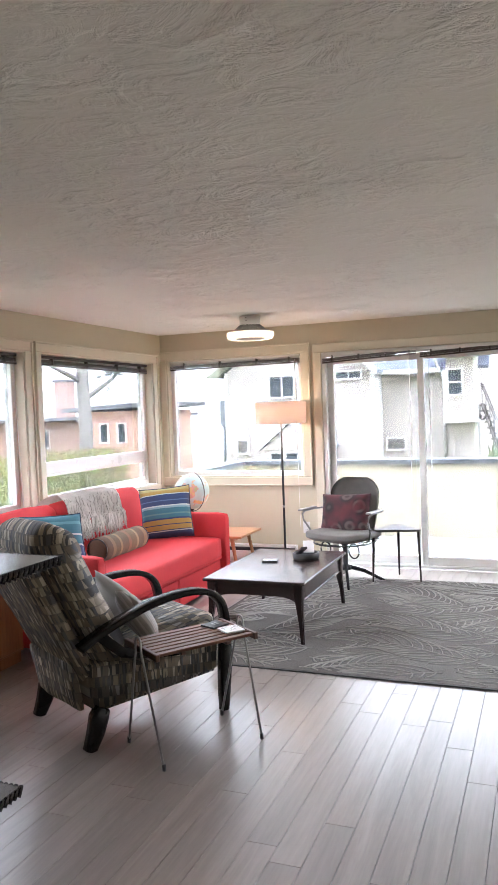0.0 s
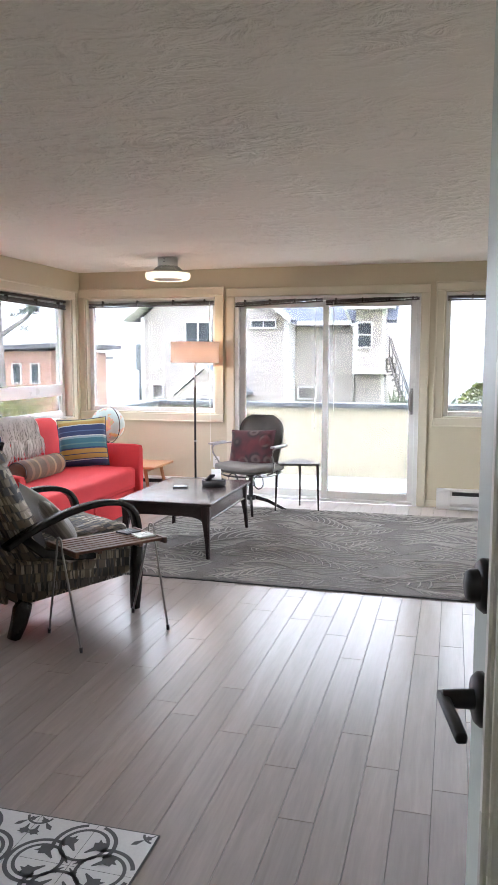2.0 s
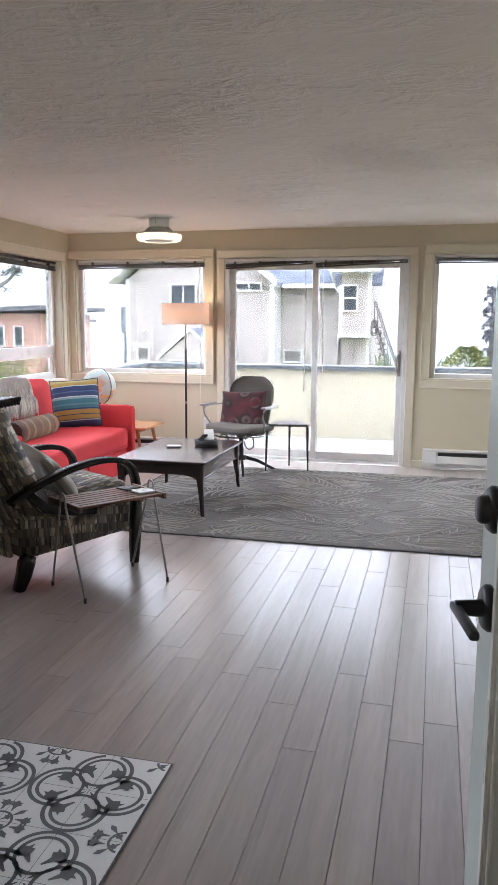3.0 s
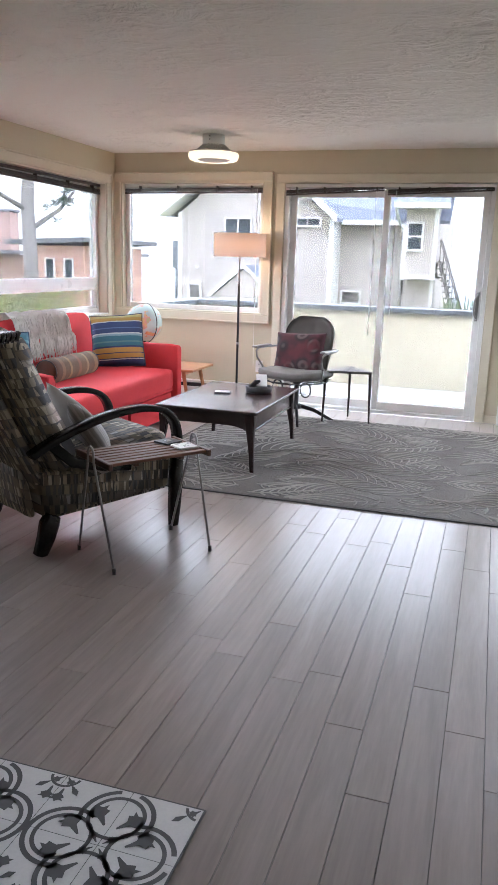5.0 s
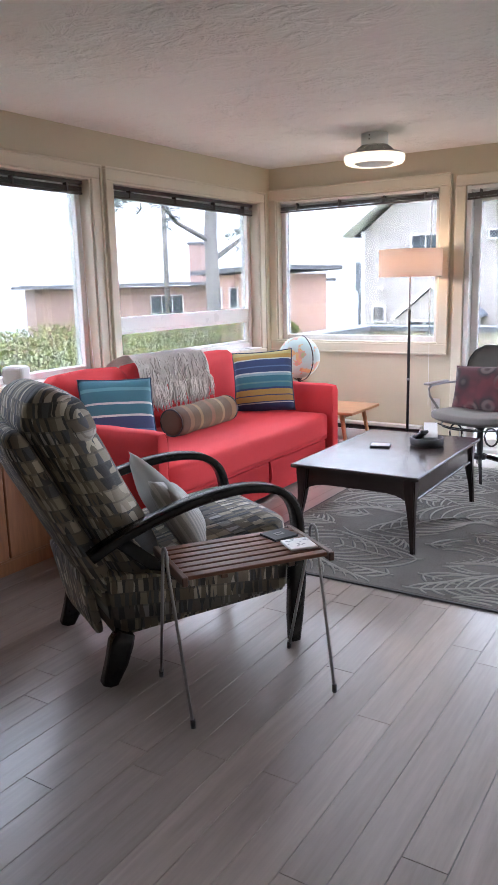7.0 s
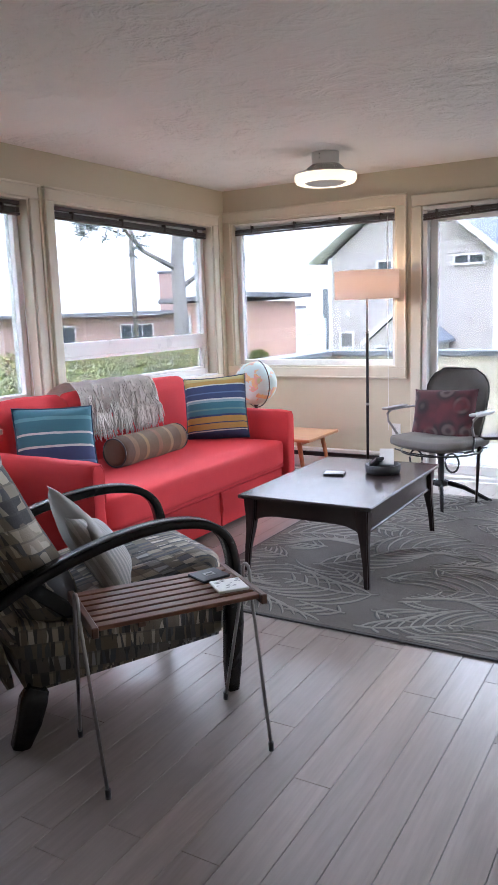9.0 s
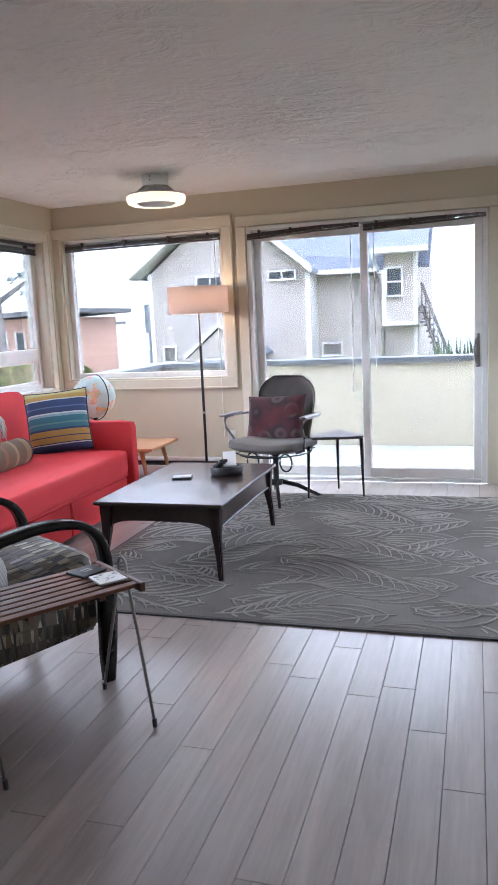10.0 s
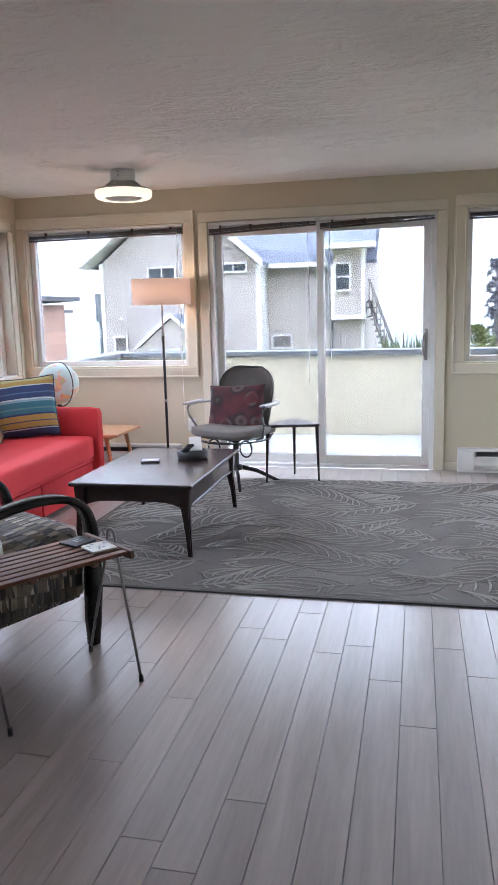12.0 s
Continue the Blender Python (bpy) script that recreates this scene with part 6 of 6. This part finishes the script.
    house_window(h, -7.55, -7.26, Y - 0.022, 0.44, 0.77, louvre=True)
    house_window(h, -3.62, -3.17, Y + 0.878, 0.43, 0.70, louvre=True)
    # low porch gable
    py = Y - 1.6
    k = 0.913
    for s in (1, -1):
        roof_plane(h, [(-5.55, py, 1.27), (-5.55, Y - 0.03, 1.27), (-5.55 - s * 0.85, Y - 0.03, 0.56), (-5.55 - s * 0.85, py, 0.56)], 0.05)
        bm = bmesh.new()
        a, b = Vector((-5.55 - s * 0.87, py - 0.03, 0.52)), Vector((-5.55, py - 0.03, 1.25))
        q = [a, b, b + Vector((0, 0, 0.1)), a + Vector((0, 0, 0.1))]
        f0, f1 = [bm.verts.new(p) for p in q], [bm.verts.new(p + Vector((0, 0.026, 0))) for p in q]
        bm.faces.new(f0), bm.faces.new(f1[::-1])
        for i in range(4):
            bm.faces.new((f0[i], f0[(i + 1) % 4], f1[(i + 1) % 4], f1[i]))
        part("barge_board", bm, FASCIA, h)
    bm = bmesh.new()
    v = [(-6.32, 0.58), (-4.78, 0.58), (-5.55, 1.22)]
    lo, hi = [bm.verts.new((x, py + 0.03, z)) for x, z in v], [bm.verts.new((x, py + 0.1, z)) for x, z in v]
    bm.faces.new(lo), bm.faces.new(hi[::-1])
    for i in range(3):
        bm.faces.new((lo[i], hi[i], hi[(i + 1) % 3], lo[(i + 1) % 3]))
    part("porch_gable", bm, SIDING, h)
    part("porch_wall", solid(-6.25, -4.85, py + 0.06, Y - 0.04, G, 0.575), SIDING, h)
    for x in (-6.05, -5.65, -5.25):
        house_window(h, x, x + 0.32, py + 0.058, 0.22, 0.50)
    lamp = part("wall_lamp", lathe(bmesh.new(), [(0, 0.0), (0.05, 0.01), (0.06, 0.06), (0.03, 0.1), (0, 0.1)], 12, (-7.35, Y - 0.08, 1.18)), FASCIA, h)
    part("vent_cap", solid(-4.62, -4.46, Y - 0.06, Y - 0.005, 2.86, 2.90), LOUVRE, h)
    part("vent_cap", solid(-4.34, -4.26, Y - 0.08, Y - 0.005, 2.88, 2.98), LOUVRE, h)
    part("hose_bib", solid(-4.42, -4.34, Y - 0.08, Y - 0.005, 1.06, 1.09), LOUVRE, h)


neighbour_house()


def outside_stair():
    s = thing("outside_stair", pose(0, 0, 0), "weathered wooden outside stair beside the neighbouring house", "stairs")
    a, b = Vector((-1.20, 20.6, 1.55)), Vector((-0.55, 20.3, -0.43))
    for off in (0.0, 0.7):
        d = Vector((0, off, 0))
        part("stringer", tube(bmesh.new(), [a + d, b + d], 0.028, 4), BARK, s)
        part("handrail", tube(bmesh.new(), [a + d + Vector((0, 0, 0.5)), b + d + Vector((0, 0, 0.75))], 0.02, 6), BARK, s)
    for k in range(14):
        p = a + (b - a) * (k + 0.5) / 14
        part("tread", solid(p.x - 0.1, p.x + 0.12, p.y, p.y + 0.7, p.z, p.z + 0.04), BARK, s)
        if k % 2 == 0:
            part("baluster", tube(bmesh.new(), [p, p + Vector((0, 0, 0.6))], 0.015, 5), BARK, s)


outside_stair()


def flat_house(name, m, size, wall, label, windows, over=0.4, slope=0.12):
    """A low house: x along its front, y away from the room."""
    w, d, z1 = size
    h = thing(name, m, label, "house")
    part("wall", solid(-w / 2, w / 2, 0, d, -0.45, z1), wall, h)
    for k in range(int((z1 + 0.45) / 0.22)):
        part("board", solid(-w / 2, w / 2, -0.025, -0.002, -0.44 + k * 0.22, -0.44 + k * 0.22 + 0.205), wall, h)
    rf = [(-w / 2 - over, -over, z1 + 0.002), (w / 2 + over, -over, z1 + 0.002 + slope), (w / 2 + over, d + over, z1 + 0.002 + slope), (-w / 2 - over, d + over, z1 + 0.002)]
    roof_plane(h, rf, 0.14, ROOF2)
    for x0, x1, z0, zz, cols in windows:
        house_window(h, x0, x1, -0.027, z0, zz, cols)
    return h


flat_house("house", pose(-13.05, 22.2, 0), (2.2, 4, 1.72), ORANGE, "salmon-painted house with a flat overhanging roof", [(0.42, 0.68, 0.72, 1.30, 1), (-0.25, 0.02, 0.72, 1.30, 1), (-0.85, -0.6, 0.72, 1.30, 1)], 0.42, 0.12)
flat_house("house", Matrix.Translation((-20.5, 29.5, -0.2)) @ Matrix.Rotation(radians(52), 4, "Z"), (13, 6, 1.62), BROWN, "long low brown wooden house behind the hedge", [(-4.6, -3.6, 0.45, 1.2, 2), (-1.6, -0.2, 0.45, 1.2, 3), (2.4, 3.4, 0.45, 1.2, 2)], 0.6, 0.05)
chim = thing("chimney", Matrix.Translation((-21.5, 32.0, 0)), "brick chimney above the low brown roof", "chimney")
part("stack", solid(-0.35, 0.35, -0.35, 0.35, 1.2, 3.3, 0.02, 1), BROWN, chim)
part("cap", solid(-0.42, 0.42, -0.42, 0.42, 3.301, 3.42, 0.02, 1), ROOF2, chim)


# ---- poles ----
pl = thing("meter_pole", pose(-8.0, 20.1, -0.45), "dark meter box on a slim pole beside the house", "pole")
part("post", tube(bmesh.new(), [(0, 0, 0), (0, 0, 2.0)], 0.045, 8), CAPM, pl)
part("meter_box", solid(-0.09, 0.09, -0.06, 0.06, 1.62, 2.34, 0.01, 1), CAPM, pl)
up = thing("utility_pole", pose(-16.0, 22.4, -0.45), "slim grey utility pole beyond the hedge", "pole")
part("mast", tube(bmesh.new(), [(0, 0, 0), (0, 0, 7)], [0.09, 0.07], 8), BARK, up)
part("crossarm", solid(-0.7, 0.7, -0.04, 0.04, 6.2, 6.3), BARK, up)


# ---- plants ----
def leaf_material(name, dark, mid, light):
    m, n, l, p = material(name)
    geo = n.new("ShaderNodeNewGeometry")
    l.new(ramp(n, l, geo.outputs["Random Per Island"], [(0.0, dark), (0.5, mid), (1.0, light)]), p.inputs["Base Color"])
    p.inputs["Roughness"].default_value = 0.6
    p.inputs["Subsurface Weight"].default_value = 0.0
    return m


HEDGELEAF = leaf_material("hedge leaves", (0.08, 0.12, 0.03), (0.17, 0.21, 0.06), (0.34, 0.31, 0.11))
PINKLEAF = leaf_material("russet new leaves", (0.16, 0.06, 0.04), (0.23, 0.10, 0.075), (0.28, 0.17, 0.115))
NEEDLES = leaf_material("blue-green needles", (0.035, 0.06, 0.04), (0.07, 0.10, 0.07), (0.11, 0.14, 0.10))
PURPLE = leaf_material("dark slate foliage", (0.13, 0.13, 0.16), (0.21, 0.21, 0.25), (0.30, 0.30, 0.34))
BLADE = leaf_material("sword leaves", (0.06, 0.10, 0.05), (0.12, 0.17, 0.09), (0.20, 0.24, 0.14))


def leaf(bm, p, d, length, width, rg):
    d = d.normalized()
    s = d.cross(Vector((rg.uniform(-1, 1), rg.uniform(-1, 1), rg.uniform(-1, 1)))).normalized() * width / 2
    n = s.cross(d).normalized() * length * 0.12
    v = [bm.verts.new(q) for q in (p, p + d * length * 0.5 + s + n, p + d * length, p + d * length * 0.5 - s + n)]
    bm.faces.new((v[0], v[1], v[2])), bm.faces.new((v[0], v[2], v[3]))


def hedge():
    rg = random.Random(21)
    h = thing("hedge", pose(0, 0, 0), "leafy green hedge with yellowish and russet tips", "hedge")
    green, red, stems = bmesh.new(), bmesh.new(), bmesh.new()
    for k in range(17000):
        y = rg.uniform(3.0, 16.8)
        hump = 0.86 + 0.16 * noise.noise((y * 0.9, 2.1, 0)) + 0.08 * noise.noise((y * 3.3, 0.4, 0)) - 0.012 * max(0, y - 9)
        x = -8.6 - 0.12 * (y - 10) + rg.gauss(0, 0.38)
        z = -0.45 + (hump + 0.45) * rg.random() ** 0.45
        d = Vector((rg.uniform(-1, 1) + 0.4, rg.uniform(-1, 1), rg.uniform(-0.2, 1)))
        leaf(red if rg.random() < 0.13 and z > hump - 0.3 else green, Vector((x, y, z)), d, rg.uniform(0.045, 0.085), rg.uniform(0.03, 0.05), rg)
    for k in range(220):
        y = rg.uniform(3.0, 16.8)
        x = -8.6 - 0.12 * (y - 10) + rg.gauss(0, 0.2)
        tube(stems, [(x, y, -0.45), (x + rg.uniform(-0.2, 0.2), y + rg.uniform(-0.2, 0.2), 0.2), (x + rg.uniform(-0.3, 0.3), y + rg.uniform(-0.3, 0.3), 0.75)], [0.02, 0.014, 0.006], 4)
    tagged(part("leaves", green, HEDGELEAF, h), kind="stuff")
    tagged(part("russet_leaves", red, PINKLEAF, h, "russet young leaves"), kind="stuff")
    tagged(part("stems", stems, BARK, h), kind="stuff")


hedge()


def pine():
    rg = random.Random(8)
    t = thing("tree", pose(-12.1, 19.4, -0.45), "tall bare-limbed shore pine with sparse needles", "tree")
    trunk = bmesh.new()
    tube(trunk, [(0, 0, 0), (0.05, 0.02, 1.5), (-0.05, 0.1, 3.2), (0.05, 0.15, 5.0), (0.0, 0.1, 7.5)], [0.22, 0.20, 0.18, 0.15, 0.10], 10)
    limbs = [[(0.0, 0.05, 2.5), (0.55, 0.75, 3.1), (0.8, 1.1, 3.6), (0.9, 1.4, 4.6)], [(0, 0.1, 3.0), (-0.5, -0.8, 3.5), (-0.9, -1.5, 4.4), (-1.0, -2.0, 5.2)], [(0, 0.12, 3.8), (0.4, 0.9, 4.2), (0.6, 1.7, 4.3), (0.7, 2.3, 4.0)], [(0, 0.12, 4.4), (-0.4, -0.9, 4.7), (-0.7, -1.9, 4.5), (-0.9, -2.7, 4.0)], [(0, 0.1, 5.2), (0.4, -0.9, 5.6), (0.6, -2.0, 5.3), (0.7, -3.0, 4.7)], [(0, 0.1, 5.6), (-0.2, 1.0, 6.0), (0, 2.0, 5.9), (0.2, 3.0, 5.3)]]
    for limb in limbs:
        tube(trunk, limb, [0.08, 0.055, 0.035, 0.015], 7)
    part("trunk", trunk, BARK, t)
    crown = bmesh.new()
    for limb in limbs:
        for k in range(34):
            f = rg.uniform(0.35, 1.05) * 3
            i = min(int(f), 2)
            p = Vector(limb[i]).lerp(Vector(limb[i + 1]), f - i) + Vector((rg.gauss(0, 0.22), rg.gauss(0, 0.22), rg.gauss(0, 0.14)))
            for q in range(26):
                leaf(crown, p, Vector((rg.uniform(-1, 1), rg.uniform(-1, 1), rg.uniform(-0.6, 0.9))), rg.uniform(0.12, 0.24), 0.014, rg)
    tagged(part("crown", crown, NEEDLES, t, "sparse needle clumps"), kind="stuff")


pine()


def dark_tree():
    rg = random.Random(9)
    t = thing("tree", pose(1.75, 20.0, -0.45), "narrow dark conifer with lumpy foliage by the shore", "tree")
    part("trunk", tube(bmesh.new(), [(0, 0, 0), (0.02, 0, 1.4), (0, 0, 2.75)], [0.12, 0.08, 0.02], 8), BARK, t)
    bm = bmesh.new()
    for k in range(150):
        z = rg.uniform(0.5, 2.8)
        r = 0.34 * (1.15 - z / 2.9) + 0.10
        a = rg.uniform(0, 6.28)
        p = Vector((r * math.cos(a) * rg.random(), r * math.sin(a) * rg.random(), z))
        for q in range(22):
            leaf(bm, p, Vector((rg.uniform(-1, 1), rg.uniform(-1, 1), rg.uniform(-0.4, 1))), rg.uniform(0.05, 0.12), 0.04, rg)
    tagged(part("crown", bm, PURPLE, t), kind="stuff")


dark_tree()


def bush(name, at, radius, height, mat, label, n, long=0.10, wide=0.05, category="bush"):
    rg = random.Random(int(at[0] * 10) + 50)
    b = thing(name, pose(*at), label, category)
    st = bmesh.new()
    for k in range(9):
        a = k * 0.7
        tube(st, [(0.03 * math.cos(a), 0.03 * math.sin(a), 0), (radius * 0.6 * math.cos(a), radius * 0.6 * math.sin(a), height * 0.7)], [0.02, 0.006], 5)
    tagged(part("stems", st, BARK, b), kind="stuff")
    bm = bmesh.new()
    for k in range(n):
        a, f = rg.uniform(0, 6.28), rg.random() ** 0.5
        z = height * rg.random() ** 0.6
        r = radius * f * math.sqrt(max(0.05, 1 - (z / height) ** 2)) * (1 + 0.3 * noise.noise((a, z * 2, at[0])))
        leaf(bm, Vector((r * math.cos(a), r * math.sin(a), z)), Vector((math.cos(a), math.sin(a), rg.uniform(0, 1.2))), rg.uniform(0.6, 1.2) * long, wide, rg)
    tagged(part("leaves", bm, mat, b), kind="stuff")


bush("bush", (1.15, 19.0, -0.45), 0.75, 1.35, HEDGELEAF, "rounded green shrub beyond the deck parapet", 1800)
bush("bush", (2.3, 19.4, -0.45), 0.8, 1.2, HEDGELEAF, "rounded green shrub beyond the deck parapet", 1500)
bush("bush", (-11.45, 22.6, -0.45), 0.4, 0.65, HEDGELEAF, "low green shrub beside the salmon house", 900)


def sword_plant(at, n, label, seed):
    rg = random.Random(seed)
    s = thing("sword_plant", pose(*at), label, "plant", "spiky plants past the parapet")
    bm = bmesh.new()
    for k in range(n):
        a = rg.uniform(0, 6.28)
        d = Vector((math.cos(a) * rg.uniform(0.08, 0.5), math.sin(a) * rg.uniform(0.08, 0.5), 1)).normalized()
        leaf(bm, Vector((rg.gauss(0, 0.06), rg.gauss(0, 0.06), 0)), d, rg.uniform(1.1, 1.5), 0.045, rg)
    tagged(part("blades", bm, BLADE, s), kind="stuff")


sword_plant((-0.28, 12.4, -0.45), 60, "clump of tall spiky green sword leaves", 4)
sword_plant((0.02, 12.7, -0.45), 55, "clump of tall spiky green sword leaves", 5)
twig = thing("bare_shrub", pose(-1.72, 19.2, -0.45), "bare leafless twiggy shrub against the house", "shrub")
rg = random.Random(31)
tw = bmesh.new()
for k in range(9):
    a = rg.uniform(-0.5, 0.5)
    tube(tw, [(0, 0, 0), (a * 0.2, 0, 0.7), (a * 0.35 + rg.uniform(-0.05, 0.05), 0.05, 1.2), (a * 0.5, 0.05, 1.45 + rg.uniform(-0.3, 0.2))], [0.022, 0.014, 0.009, 0.004], 5)
part("twigs", tw, BARK, twig)
# landing outside the doorway, with unseen porch walls and roof added to limit daylight
CONCRETE = surface("weathered concrete", (0.34, 0.335, 0.32), (0.44, 0.43, 0.41), 0.85, scale=2, fine=70, bump=0.3)
structure("pavement_landing", solid(-1.6, 2.0, -1.5, SY - 0.1402, -0.46, -0.004, 0.01, 1), CONCRETE, "weathered concrete entrance landing outside the doorway", "landing")
structure("wall_lightblock_west", solid(-1.72, -1.6, -1.5, SY - 0.122, -0.46, TOP), WALL, "plain beige unseen wall added to limit daylight", "wall")
structure("wall_lightblock_east", solid(2.0, 2.12, -1.5, SY - 0.122, -0.46, TOP), WALL, "plain beige unseen wall added to limit daylight", "wall")
# the slot left above this wall sets how much sky reaches the doorway
structure("wall_lightblock_south", solid(-1.72, 2.12, -1.62, -1.501, -0.46, 2.33), WALL, "plain beige unseen wall added to limit daylight, open below the roof", "wall")
structure("ceiling_lightblock", solid(-1.72, 2.12, -1.62, SY - 0.123, TOP + 0.001, TOP + 0.15), CEIL, "plain plaster unseen ceiling added to block daylight", "ceiling")

# ---- floor planks, each a board of its own ----
PW, PL = 0.1185, 1.36
STARTS = {0: 3.97, 1: 4.58, 2: 4.355, -1: 4.27, -2: 4.55, -5: 4.56, -4: 3.495, -7: 4.02, -8: 3.61, -9: 4.264, -6: 4.655, -11: 3.443, -17: 3.705, 3: 4.11}


def plank_mesh(x0, x1, length):
    bm = bmesh.new()
    box(bm, x0, x1, 0, length, -0.012, 0.0)
    bmesh.ops.bevel(bm, geom=[e for e in bm.edges if all(v.co.z > -0.001 for v in e.verts)], offset=0.0008, segments=1, affect="EDGES")
    me = bpy.data.meshes.new("plank")
    bm.to_mesh(me)
    bm.free()
    me.materials.append(PLANK)
    return me


rng = random.Random(5)
full = plank_mesh(0.0009, PW - 0.0009, PL - 0.002)
col = math.floor((WX + 0.044) / PW)
while -0.044 + col * PW < EX:
    xa = -0.044 + col * PW
    xl, xr = max(0.0009, WX - xa), min(PW - 0.0009, EX - xa)
    start = STARTS[col] if col in STARTS else SY + rng.random() * PL
    start -= math.ceil((start - (SY - 0.12)) / PL) * PL
    y = start
    while y < NY:
        ya, yb = max(y, SY - 0.12), min(y + PL, NY)
        if yb - ya > 0.02:
            whole = xl < 0.001 and xr > PW - 0.001 and yb - ya > PL - 0.001
            ob = new("plank", full if whole else plank_mesh(xl, xr, yb - ya - 0.002))
            ob.parent = FLOOR
            ob.location = (xa, ya, 0.0)
        y += PL
    col += 1
